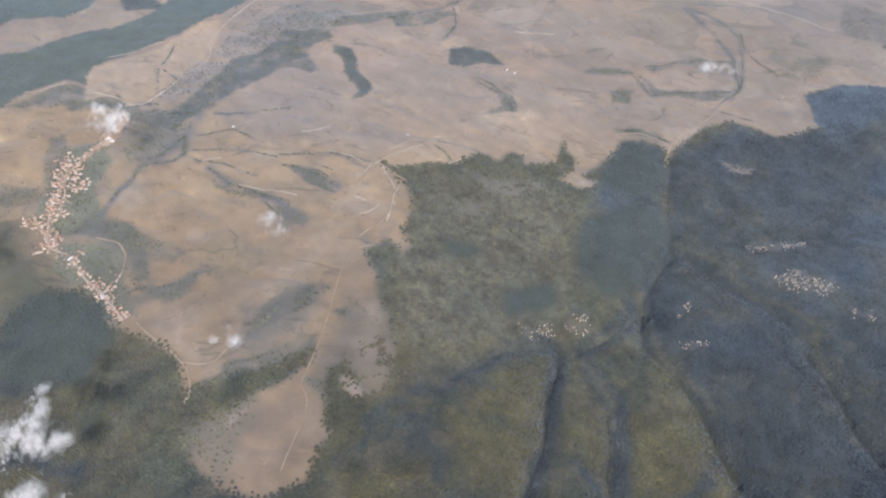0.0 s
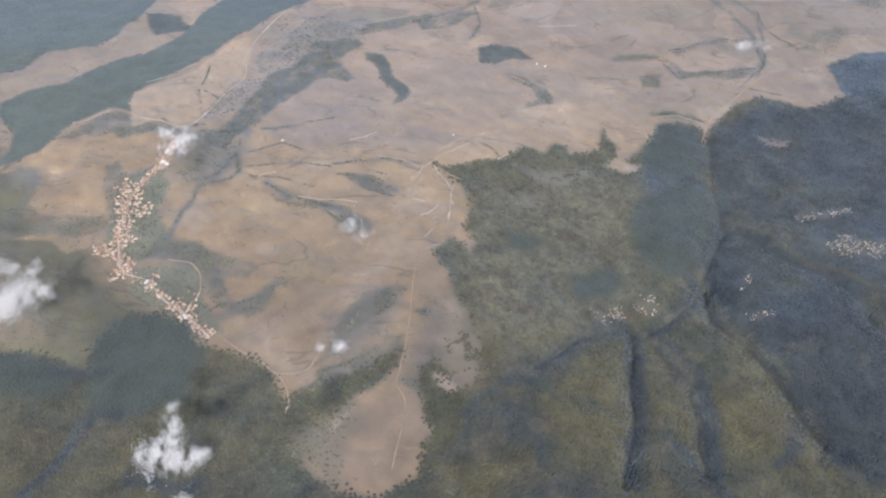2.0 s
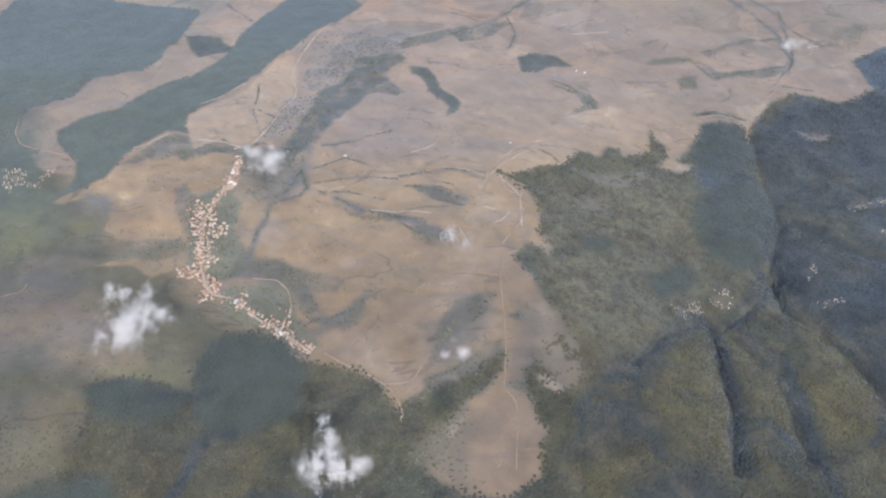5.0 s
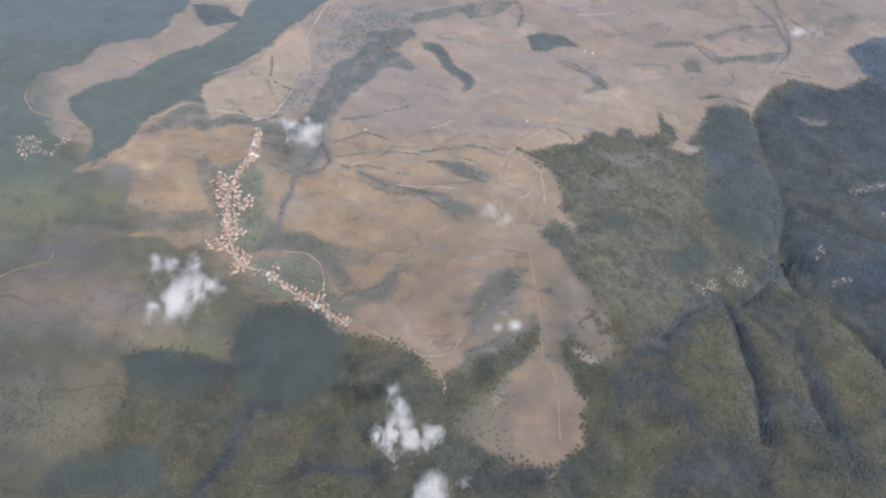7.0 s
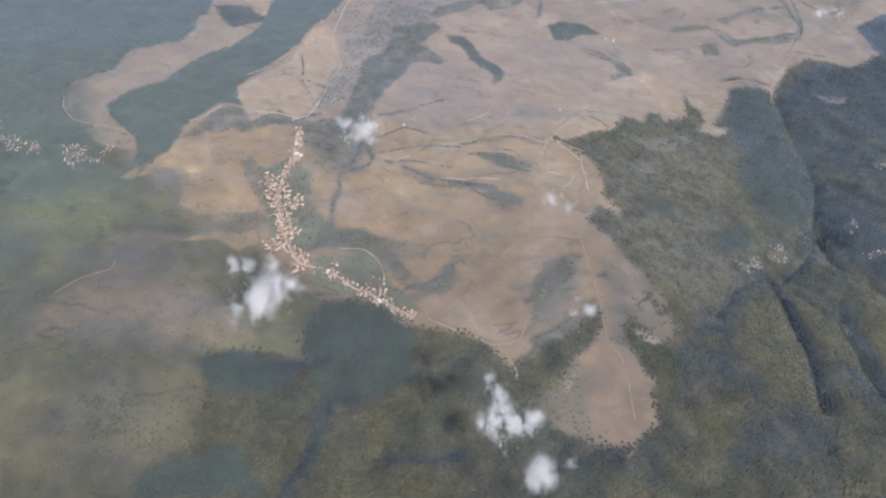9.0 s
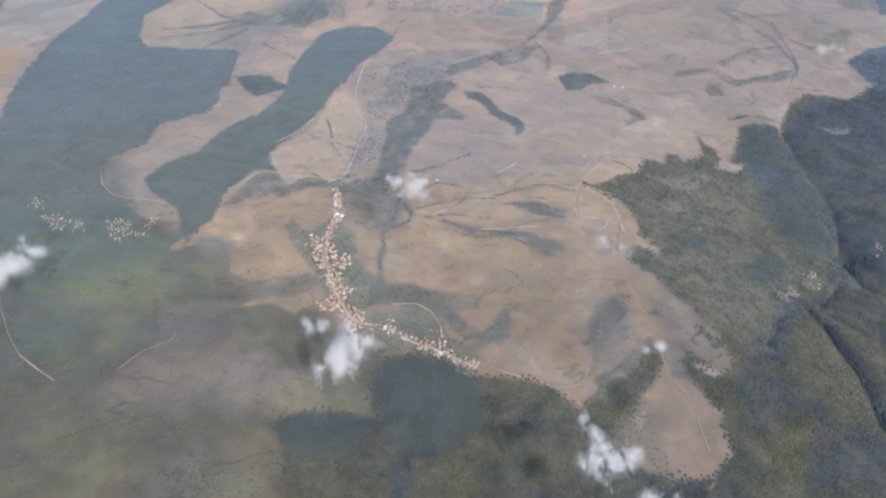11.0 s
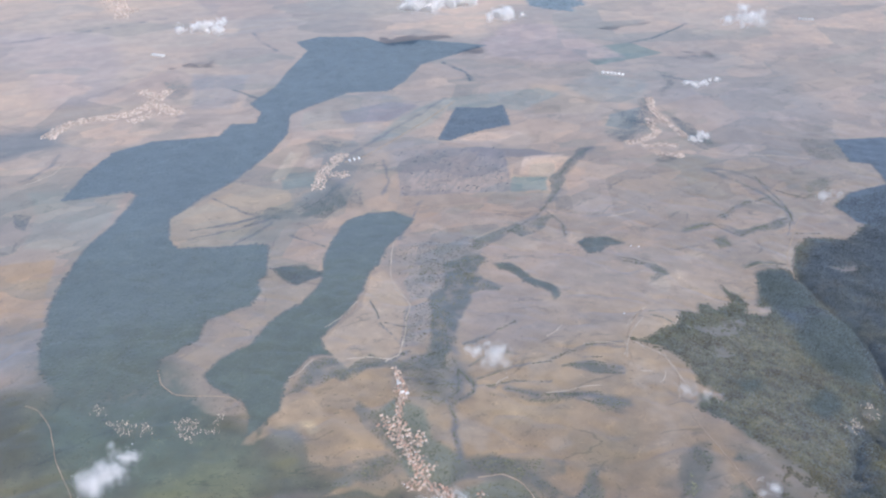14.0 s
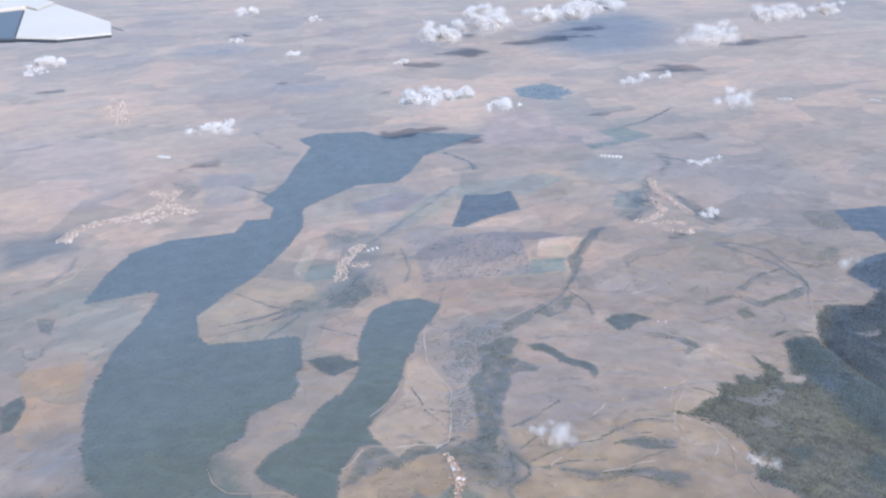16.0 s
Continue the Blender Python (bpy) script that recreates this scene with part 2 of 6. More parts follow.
YELLOW_TREES = {
    "a": [(77, 352), (107, 358), (94, 304), (78, 295), (47, 298)],
    "b": [(151, 339), (189, 342), (201, 279), (187, 249), (160, 266), (145, 300)],
    "c": [(11, 362), (70, 384), (77, 346), (13, 311)],
    "d": [(-40, 247), (1, 258), (16, 214), (-36, 210)],
    "e": [(-237, 275), (-193, 271), (-183, 239), (-206, 231), (-233, 244)],
    "f": [(-240, 269), (-204, 267), (-193, 236), (-208, 227), (-242, 241)],
}
CLEARINGS = {
    "a": [(76, 362), (106, 371), (107, 361), (82, 354)],
    "b": [(114, 382), (133, 381), (131, 364), (116, 365)],
    "c": [(285, 434), (312, 440), (338, 421), (326, 412), (288, 419)],
    "d": [(340, 401), (354, 398), (349, 387), (337, 390)],
    "e": [(198, 393), (213, 402), (213, 394), (198, 384)],
    "f": [(196, 360), (222, 363), (221, 357), (198, 355)],
    "g": [(273, 465), (323, 475), (324, 465), (276, 459)],
    "m1": [(-514, 592), (-496, 584), (-498, 574), (-511, 581)],
    "m2": [(-500, 569), (-485, 560), (-479, 543), (-491, 545)],
    "m3": [(-480, 555), (-466, 552), (-466, 536), (-476, 538)],
    "m4": [(-452, 551), (-428, 548), (-435, 518), (-445, 526)],
    "m5": [(-427, 528), (-422, 536), (-409, 548), (-408, 541), (-417, 526)],
}
ROADS = {
    "ridge": [(-31, 419), (-45, 414), (-51, 402), (-55, 378), (-57, 344), (-62, 314), (-67, 291), (-69, 285), (-62, 275), (-63, 260), (-67, 244), (-71, 225)],
    "fork": [(-77, 528), (-63, 523), (-48, 516), (-41, 514), (-32, 494), (-20, 483), (-21, 465), (-26, 451), (-45, 428)],
    "spur": [(-41, 516), (-48, 496), (-56, 475)],
    "bank": [(-36, 518), (-19, 501), (-10, 495)],
    "north": [(-36, 522), (-21, 537), (-9, 549), (9, 561)],
    "pass": [(222, 569), (235, 598), (253, 619), (278, 639), (301, 660), (323, 676)],
    "shelf": [(183, 607), (209, 608), (231, 596)],
    "upper": [(-263, 569), (-256, 574), (-249, 572), (-239, 590), (-228, 611), (-221, 630), (-210, 648), (-209, 665), (-214, 681), (-212, 703), (-204, 728), (-193, 758), (-182, 784)],
    "lower": [(-186, 332), (-176, 323), (-156, 309), (-141, 293), (-136, 276), (-139, 267)],
    "bend": [(-149, 300), (-134, 298), (-124, 303), (-120, 312)],
    "loop": [(-240, 414), (-221, 409), (-212, 396), (-210, 376), (-218, 364)],
    "west": [(-561, 609), (-552, 601), (-542, 576), (-538, 535), (-529, 501), (-523, 468), (-516, 441), (-507, 418), (-484, 390)],
    "ring": [(-440, 387), (-425, 399), (-410, 404), (-401, 408), (-402, 414)],
    "far": [(-174, 1018), (-138, 1029), (-95, 1058), (-23, 1112), (62, 1184)],
    "street": [(-256, 560), (-260, 534), (-267, 516), (-275, 499), (-281, 479), (-283, 447), (-280, 429), (-275, 411), (-269, 399), (-253, 394), (-243, 383), (-234, 371), (-222, 364), (-211, 351), (-202, 342), (-195, 335)],
    "field_edge": [(-307, 620), (-289, 641), (-267, 658), (-245, 689), (-229, 722)],
    "wood_edge": [(-456, 621), (-455, 600), (-446, 583), (-419, 571), (-400, 563), (-393, 544)],
    "lane": [(-507, 418), (-496, 404), (-482, 388)],
    "path_1": [(-27, 536), (-10, 552), (15, 565)],
    "path_2": [(-42, 516), (-46, 504), (-53, 495)],
    "path_3": [(-34, 514), (-27, 499), (-20, 485), (-22, 465), (-25, 447)],
    "path_4": [(-80, 529), (-57, 522), (-46, 512)],
    "path_5": [(-22, 538), (-9, 549)],
    "path_6": [(-18, 486), (-22, 475), (-19, 465)],
    "path_7": [(-47, 452), (-40, 455), (-32, 465)],
    "path_8": [(-32, 515), (-30, 500)],
    "path_9": [(-182, 505), (-177, 510), (-167, 511)],
    "path_10": [(-106, 552), (-94, 556), (-82, 565)],
    "path_11": [(-351, 575), (-340, 578), (-331, 589), (-323, 596)],
    "path_12": [(-146, 479), (-130, 475), (-111, 473), (-97, 469)],
    "path_13": [(-300, 642), (-282, 653), (-270, 662), (-258, 674)],
    "path_14": [(34, 535), (23, 527)],
    "path_15": [(-53, 473), (-43, 469)],
    "path_tr1": [(-398, 1212), (-477, 1228), (-518, 1183), (-551, 1116), (-595, 1089)],
    "path_tr2": [(315, 880), (347, 845), (398, 821), (445, 794)],
    "path_tr3": [(-295, 585), (-274, 581), (-256, 571)],
    "path_tr4": [(133, 758), (90, 756)],
    "path_tr5": [(-450, 1790), (-341, 1756), (-207, 1723), (-74, 1761), (38, 1782)],
    "path_tr6": [(0, 547), (-30, 525), (-54, 498)],
}
HEDGES = {
    "a": [(173, 936), (128, 913), (85, 874), (66, 841), (29, 806), (-1, 785), (-41, 765), (-76, 754), (-104, 738)],
    "b": [(23, 795), (28, 760), (11, 721)],
    "c": [(171, 704), (210, 701), (224, 670), (265, 678), (307, 681)],
    "d": [(284, 820), (309, 779), (322, 737), (317, 687)],
    "e": [(-173, 498), (-156, 479), (-129, 469), (-102, 456), (-89, 437)],
    "f": [(-120, 519), (-96, 523), (-71, 525), (-47, 518)],
    "g": [(-102, 502), (-81, 495), (-68, 485)],
    "h": [(-185, 571), (-170, 574), (-149, 578), (-121, 586)],
    "i": [(-204, 538), (-200, 515), (-205, 504), (-223, 498), (-230, 494), (-231, 477), (-239, 465), (-242, 445), (-246, 436)],
    "j": [(-227, 505), (-217, 512), (-204, 537), (-198, 568)],
    "k": [(50, 661), (71, 647), (83, 624)],
    "l": [(-199, 361), (-180, 366), (-162, 377), (-153, 383)],
    "m": [(-303, 898), (-276, 895), (-243, 915), (-199, 956)],
    "n": [(-400, 900), (-360, 901), (-305, 906)],
    "o": [(-350, 882), (-313, 898)],
    "p": [(-661, 1783), (-558, 1800), (-447, 1833), (-327, 1868)],
    "q": [(-290, 846), (-260, 802)],
    "r": [(-286, 570), (-262, 569), (-237, 577)],
    "s": [(-254, 560), (-234, 567), (-203, 569)],
    "t": [(184, 612), (210, 612), (231, 601)],
    "u": [(-270, 1368), (-236, 1304)],
    "v": [(-172, 1031), (-99, 1084), (-16, 1147), (51, 1202)],
    "w": [(517, 1363), (584, 1375), (712, 1440)],
    "x": [(117, 1379), (137, 1311), (124, 1263)],
    "y": [(459, 1171), (488, 1128)],
    "z": [(-234, 371), (-219, 350), (-201, 331)],
    "n1": [(-246, 626), (-227, 612)],
    "n2": [(-246, 673), (-246, 649), (-248, 635)],
    "n3": [(-250, 627), (-246, 605), (-242, 589)],
    "n4": [(-193, 519), (-178, 520), (-166, 521), (-139, 520), (-120, 515)],
    "n5": [(-197, 512), (-187, 508), (-183, 503)],
    "n7": [(50, 669), (63, 659), (75, 648), (81, 634), (83, 622)],
    "n8": [(11, 549), (19, 542), (25, 531)],
    "n10": [(-91, 511), (-74, 504)],
    "n12": [(-192, 538), (-164, 548), (-146, 537)],
    "n13": [(-132, 472), (-114, 464), (-90, 447)],
    "n14": [(-123, 461), (-110, 449), (-98, 441)],
    "n15": [(-188, 507), (-163, 504), (-136, 491)],
    "n16": [(-83, 650), (-63, 651)],
    "n17": [(69, 545), (45, 555), (13, 557)],
    "n18": [(-111, 519), (-95, 527), (-78, 526), (-59, 517), (-47, 509)],
    "n19": [(-116, 506), (-99, 503), (-86, 501), (-77, 495)],
    "n20": [(-106, 498), (-94, 489), (-80, 482), (-70, 477)],
    "n21": [(225, 714), (260, 724), (285, 732), (311, 731)],
    "n22": [(332, 733), (326, 706), (314, 681), (280, 651)],
    "n23": [(339, 781), (339, 753), (347, 730), (364, 712)],
    "n24": [(292, 651), (319, 637)],
    "e1": [(289, 821), (322, 802), (336, 772), (327, 708), (308, 672)],
    "e2": [(229, 710), (280, 728), (320, 730)],
    "e3": [(160, 700), (214, 703), (235, 675), (280, 676), (304, 671)],
    "w1": [(-402, 881), (-369, 884), (-328, 887), (-291, 899), (-249, 922)],
    "w2": [(-356, 847), (-326, 866), (-301, 886)],
    "w3": [(-622, 1100), (-582, 1111), (-555, 1147), (-544, 1183)],
    "w5": [(-361, 975), (-344, 952), (-334, 928), (-317, 911)],
    "w6": [(122, 1384), (135, 1307), (130, 1260)],
    "w8": [(-122, 1004), (-137, 938), (-155, 910)],
    "w9": [(-114, 702), (-57, 705)],
    "w10": [(-112, 877), (-146, 830), (-175, 790)],
    "x1": [(-177, 1693), (-171, 1620), (-154, 1547)],
}
FIELDS = {
    "green": [(28, 896), (64, 874), (50, 846), (18, 866)],
    "peach": [(69, 945), (126, 933), (82, 876), (40, 903)],
    "pale": [(9, 1052), (76, 1056), (100, 953), (38, 993)],
    "brown": [(-97, 1027), (55, 991), (11, 860), (-132, 899)],
    "orange": [(-279, 1005), (-235, 1082), (-230, 1070), (-274, 994)],
    "orange_strip": [(-227, 1031), (-208, 1051), (-205, 1040), (-223, 1016)],
    "pink": [(-206, 1218), (-122, 1281), (-82, 1184), (-56, 1124), (-117, 1100), (-182, 1114), (-227, 1120)],
    "tan_a": [(-416, 938), (-329, 1015), (-265, 964), (-268, 916), (-305, 906), (-355, 850), (-416, 863), (-423, 889)],
    "tan_b": [(-312, 833), (-240, 882), (-216, 866), (-242, 795), (-289, 731), (-329, 774)],
    "tan_c": [(-307, 625), (-258, 660), (-231, 719), (-212, 727), (-208, 687), (-213, 646), (-244, 586), (-258, 571), (-302, 584), (-310, 607)],
    "strips": [(-200, 696), (-157, 749), (-100, 768), (-69, 762), (-121, 694), (-178, 660), (-205, 660)],
    "plots": [(-216, 647), (-179, 655), (-197, 604), (-229, 583), (-242, 586)],
    "green_far": [(381, 1366), (517, 1363), (540, 1281), (378, 1261)],
    "green_b": [(272, 1041), (337, 1052), (266, 974), (238, 1002)],
    "pink_far": [(127, 1415), (269, 1496), (362, 1422), (378, 1281), (274, 1276)],
    "tan_far": [(214, 1216), (338, 1150), (247, 1054), (159, 1085)],
    "pink_west": [(-565, 1375), (-353, 1513), (-290, 1411), (-395, 1343)],
    "pink_north": [(-266, 2034), (-20, 1963), (-16, 1780), (-214, 1807)],
    "pink_top": [(225, 2595), (429, 2421), (306, 2243), (123, 2366)],
    "green_west": [(-643, 1291), (-551, 1291), (-538, 1215), (-640, 1183)],
    "gardens": [(-293, 507), (-270, 520), (-252, 498), (-258, 465), (-242, 439), (-243, 421), (-269, 411), (-290, 423)],
    "gardens_low": [(-261, 405), (-235, 408), (-210, 399), (-205, 370), (-188, 337), (-208, 337), (-238, 366), (-262, 377)],
    "straw": [(-203, 478), (-147, 478), (-128, 468), (-147, 451), (-193, 458)],
    "bare": [(-180, 349), (-152, 349), (-148, 323), (-134, 301), (-152, 309), (-172, 327)],
    "dull": [(-166, 652), (-116, 668), (-80, 625), (-95, 553), (-146, 544), (-176, 580)],
    "grey": [(-112, 342), (-84, 342), (-77, 331), (-110, 316)],
    "meadow": [(-254, 560), (-203, 569), (-203, 523), (-229, 496), (-252, 505)],
    "west_a": [(-613, 892), (-545, 883), (-554, 815), (-606, 820)],
    "west_b": [(-617, 825), (-554, 815), (-554, 710), (-595, 730), (-610, 750)],
    "tan_w": [(-394, 505), (-379, 524), (-365, 536), (-335, 553), (-303, 572), (-260, 559), (-278, 513), (-298, 455), (-341, 455), (-357, 471), (-359, 499), (-380, 510)],
    "tan_band": [(-420, 641), (-402, 653), (-349, 686), (-337, 759), (-321, 810), (-284, 808), (-263, 780), (-283, 724), (-315, 697), (-344, 675), (-403, 621), (-417, 607), (-420, 599), (-400, 564), (-392, 540), (-419, 545), (-455, 600), (-456, 621)],
    "shoulder": [(-374, 337), (-354, 350), (-321, 356), (-302, 339), (-309, 330), (-338, 331)],
    "yellow": [(-310, 349), (-287, 348), (-280, 327), (-295, 315), (-306, 329)],
    "olive": [(-613, 662), (-508, 582), (-446, 579), (-405, 557), (-392, 533), (-382, 520), (-359, 492), (-354, 457), (-309, 437), (-300, 412), (-266, 383), (-243, 355), (-270, 248), (-200, 100), (-900, 100), (-900, 560)],
    "brownish": [(-42, 360), (-21, 353), (-20, 308), (-33, 270), (-50, 244), (-57, 263), (-61, 287), (-54, 322)],
    "greenish": [(-503, 578), (-418, 524), (-391, 488), (-391, 425), (-440, 409), (-496, 450), (-520, 529)],
    "brown_slope": [(-455, 366), (-408, 389), (-363, 396), (-342, 370), (-399, 345)],
    "pale_slope": [(-485, 459), (-476, 464), (-433, 465), (-429, 455), (-453, 452), (-473, 453)],
    "yellow_slope": [(-437, 499), (-409, 508), (-391, 482), (-416, 470)],
    "tan_spur": [(-357, 430), (-335, 440), (-301, 446), (-301, 424), (-315, 418), (-331, 431)],
    # a broad cloud shadow, painted dull on the far plain
    "blue_wood": [(921, 2425), (1145, 2565), (1434, 2624), (1429, 2321), (1104, 2027), (894, 2019), (824, 2191)],
    "gold": [(-355, 516), (-343, 515), (-340, 502), (-350, 500)],
    "tan_tip": [(-403, 504), (-397, 515), (-390, 518), (-392, 503)],
    "dull_low": [(-385, 501), (-379, 518), (-357, 516), (-355, 495), (-360, 475), (-374, 485)],
    "rough": [(-434, 301), (-409, 315), (-362, 315), (-344, 310), (-336, 297), (-352, 282), (-373, 257), (-391, 245), (-426, 249)],
    "pink_strip": [(-373, 347), (-329, 358), (-329, 351), (-346, 341), (-367, 339)],
    "yellow_low": [(-328, 341), (-310, 360), (-285, 365), (-283, 325), (-317, 325)],
    "spur_tone": [(-142, 242), (-123, 258), (-91, 271), (-71, 278), (-52, 267), (-58, 224), (-79, 207), (-98, 211)],
    "grazing": [(-407, 442), (-372, 442), (-356, 434), (-383, 424), (-363, 398), (-351, 392), (-362, 372), (-401, 364), (-442, 367), (-450, 364), (-453, 368), (-430, 392), (-415, 405), (-411, 426)],
    "sere_a": [(-422, 450), (-413, 470), (-401, 491), (-398, 480), (-410, 459), (-419, 444)],
    "sere_b": [(-456, 427), (-441, 442), (-445, 420), (-453, 405)],
    "sere_c": [(-473, 461), (-430, 464), (-430, 456), (-468, 453)],
    "sere_d": [(-336, 358), (-311, 358), (-308, 340), (-330, 336)],
    "sere_e": [(-356, 403), (-333, 404), (-338, 394), (-355, 395)],
    "scar": [(-373, 347), (-355, 353), (-330, 359), (-327, 354), (-349, 347), (-370, 345)],
}
BARE = {
    "a": [(-41, 292), (-30, 288), (-26, 280), (-37, 283)],
    "b": [(-114, 253), (-102, 269), (-98, 264), (-110, 248)],
    "c": [(140, 538), (155, 536), (150, 528), (139, 530)],
    "d": [(273, 576), (289, 573), (304, 570), (299, 562), (281, 565)],
    "f": [(-98, 302), (-97, 297), (-111, 299)],
}
THIN_WOOD = {
    "straggle": [(-42, 350), (-27, 357), (-15, 343), (-8, 310), (-16, 280), (-31, 282), (-41, 302), (-45, 326)],
    "a": [(31, 523), (66, 521), (106, 528), (105, 513), (75, 500), (53, 507)],
    "b": [(31, 480), (52, 489), (65, 478), (43, 468)],
    "c": [(-21, 431), (-6, 433), (-5, 418), (-15, 419)],
    "d": [(-39, 324), (-23, 328), (-8, 324), (-14, 308), (-29, 309)],
    "f": [(-33, 359), (-19, 359), (-14, 345), (-31, 344)],
    "g": [(-43, 291), (-34, 284), (-30, 276), (-39, 280)],
    "h": [(-22, 481), (-17, 468), (-17, 447), (-28, 438), (-26, 461)],
}
# Yellowing stands, and ridge faces painted gold for sunlight.
GOLD_SLOPES = {
    "ridge_slope": [(149, 344), (187, 346), (202, 325), (212, 317), (213, 295), (218, 275), (198, 255), (178, 234), (152, 236), (148, 280), (147, 317)],
    "ridge_low": [(169, 219), (188, 242), (217, 271), (222, 247), (217, 223)],
    "shoulder": [(113, 355), (123, 355), (121, 318), (133, 299), (134, 272), (121, 217), (88, 214), (99, 258), (102, 294)],
    "meadow": [(30, 309), (58, 316), (88, 323), (86, 284), (81, 250), (62, 229), (37, 229), (29, 255), (5, 271), (-6, 276)],
    "spot": [(249, 298), (275, 295), (272, 282), (246, 279)],
    "bank": [(-31, 231), (-7, 236), (10, 228), (-1, 209), (-31, 209)],
    "edge_patch": [(94, 460), (122, 454), (127, 431), (102, 412), (86, 435)],
    "south_a": [(-242, 270), (-210, 264), (-209, 236), (-233, 241), (-243, 246)],
    "south_b": [(-230, 225), (-209, 226), (-204, 204), (-233, 209)],
    "south_c": [(-306, 343), (-282, 341), (-285, 321), (-305, 328)],
    "low_a": [(-27, 235), (5, 236), (0, 213), (-19, 201), (-37, 205)],
    "low_b": [(73, 290), (99, 303), (90, 268), (76, 234), (76, 193), (75, 177), (63, 194), (58, 225), (55, 249)],
    "low_c": [(-70, 205), (-48, 215), (-43, 203), (-50, 184), (-71, 186)],
    "fringe": [(-19, 403), (11, 402), (17, 349), (7, 308), (-12, 307), (-19, 345)],
}
SPRUCE_BLOCKS = {
    "plateau": [(136, 484), (186, 510), (214, 494), (218, 468), (191, 424), (154, 400), (129, 418), (125, 448)],
    "flat": [(63, 395), (106, 409), (112, 390), (101, 378), (69, 369)],
    "grove": [(20, 436), (45, 438), (58, 431), (43, 417), (19, 417)],
    "south_main": [(-280, 353), (-261, 362), (-237, 362), (-213, 351), (-195, 322), (-202, 281), (-228, 273), (-246, 275), (-260, 276), (-271, 291), (-279, 309)],
    "south_block": [(-345, 317), (-337, 326), (-316, 327), (-297, 317), (-279, 311), (-286, 296), (-303, 293), (-317, 289), (-334, 291), (-340, 304)],
    "south_low": [(-388, 250), (-357, 254), (-344, 256), (-324, 251), (-309, 221), (-386, 230)],
    "north_hang": [(171, 589), (200, 601), (221, 582), (214, 529), (178, 517), (162, 541)],
}
# Slopes whose shade is painted into the leaf colour.
SHADED_SLOPES = {
    "corrie": [(219, 476), (245, 451), (266, 412), (239, 386), (203, 368), (185, 357), (180, 410), (154, 374), (134, 359), (170, 407), (196, 452)],
    "far_slope": [(220, 352), (263, 352), (299, 355), (310, 316), (274, 237), (240, 230), (227, 232), (220, 276), (214, 303)],
    "east_wall": [(244, 599), (434, 632), (356, 441), (308, 444), (255, 468), (220, 478), (219, 546)],
    "bank_low": [(-120, 219), (-72, 211), (-72, 194), (-78, 187), (-118, 192), (-130, 204)],
    "bank_mid": [(-22, 253), (-4, 270), (18, 273), (24, 254), (29, 237), (4, 234), (-22, 237)],
    "bank_high": [(11, 300), (46, 327), (66, 319), (29, 290), (8, 279), (-8, 281)],
    "hollow": [(9, 216), (46, 219), (53, 190), (51, 175), (-26, 182), (-12, 200)],
}
# Ravine bottoms, their shade drawn in as dark leaf lines.
SHADED_RAVINES = {
    "a": [(105, 357), (100, 323), (95, 286), (92, 268), (80, 246), (77, 216)],
    "b": [(123, 355), (138, 321), (145, 302), (141, 276), (137, 241), (133, 218)],
    "c": [(179, 359), (200, 332), (213, 308), (214, 292), (221, 272), (227, 246), (223, 223)],
    "d": [(221, 475), (195, 446), (175, 409), (157, 376), (132, 359)],
    "e": [(299, 360), (308, 346), (313, 325)],
    "f": [(178, 234), (196, 251), (205, 265), (218, 276)],
    "g": [(-9, 278), (6, 289), (21, 291), (39, 316), (57, 335), (80, 351), (101, 360)],
    "h": [(-38, 233), (-28, 247), (-17, 262), (5, 267)],
    "i": [(15, 255), (21, 240), (21, 226)],
    "j": [(268, 410), (290, 402), (307, 384), (310, 371)],
    "k": [(241, 469), (286, 462), (320, 464), (374, 482)],
    "l": [(149, 372), (174, 401)],
    "m": [(-295, 225), (-277, 244), (-267, 262), (-264, 279), (-246, 277)],
    "n": [(-230, 229), (-212, 228), (-206, 223), (-189, 222)],
    "o": [(-297, 312), (-279, 310), (-260, 312)],
    "p": [(107, 251), (121, 237), (124, 220)],
    "q": [(146, 312), (146, 264), (134, 227), (127, 192)],
    "r": [(-24, 258), (-10, 281), (11, 300)],
    "s": [(18, 251), (22, 235)],
}
# Ridge lines painted lighter, as if they caught the sun.
CRESTS = {
    "a": [(178, 410), (180, 374), (183, 354), (198, 333), (211, 319), (213, 306)],
    "b": [(218, 470), (246, 447), (267, 412), (290, 404), (310, 385), (305, 363), (313, 325)],
    "c": [(134, 360), (177, 376), (158, 397)],
    "d": [(109, 364), (126, 343), (141, 308), (139, 287)],
}
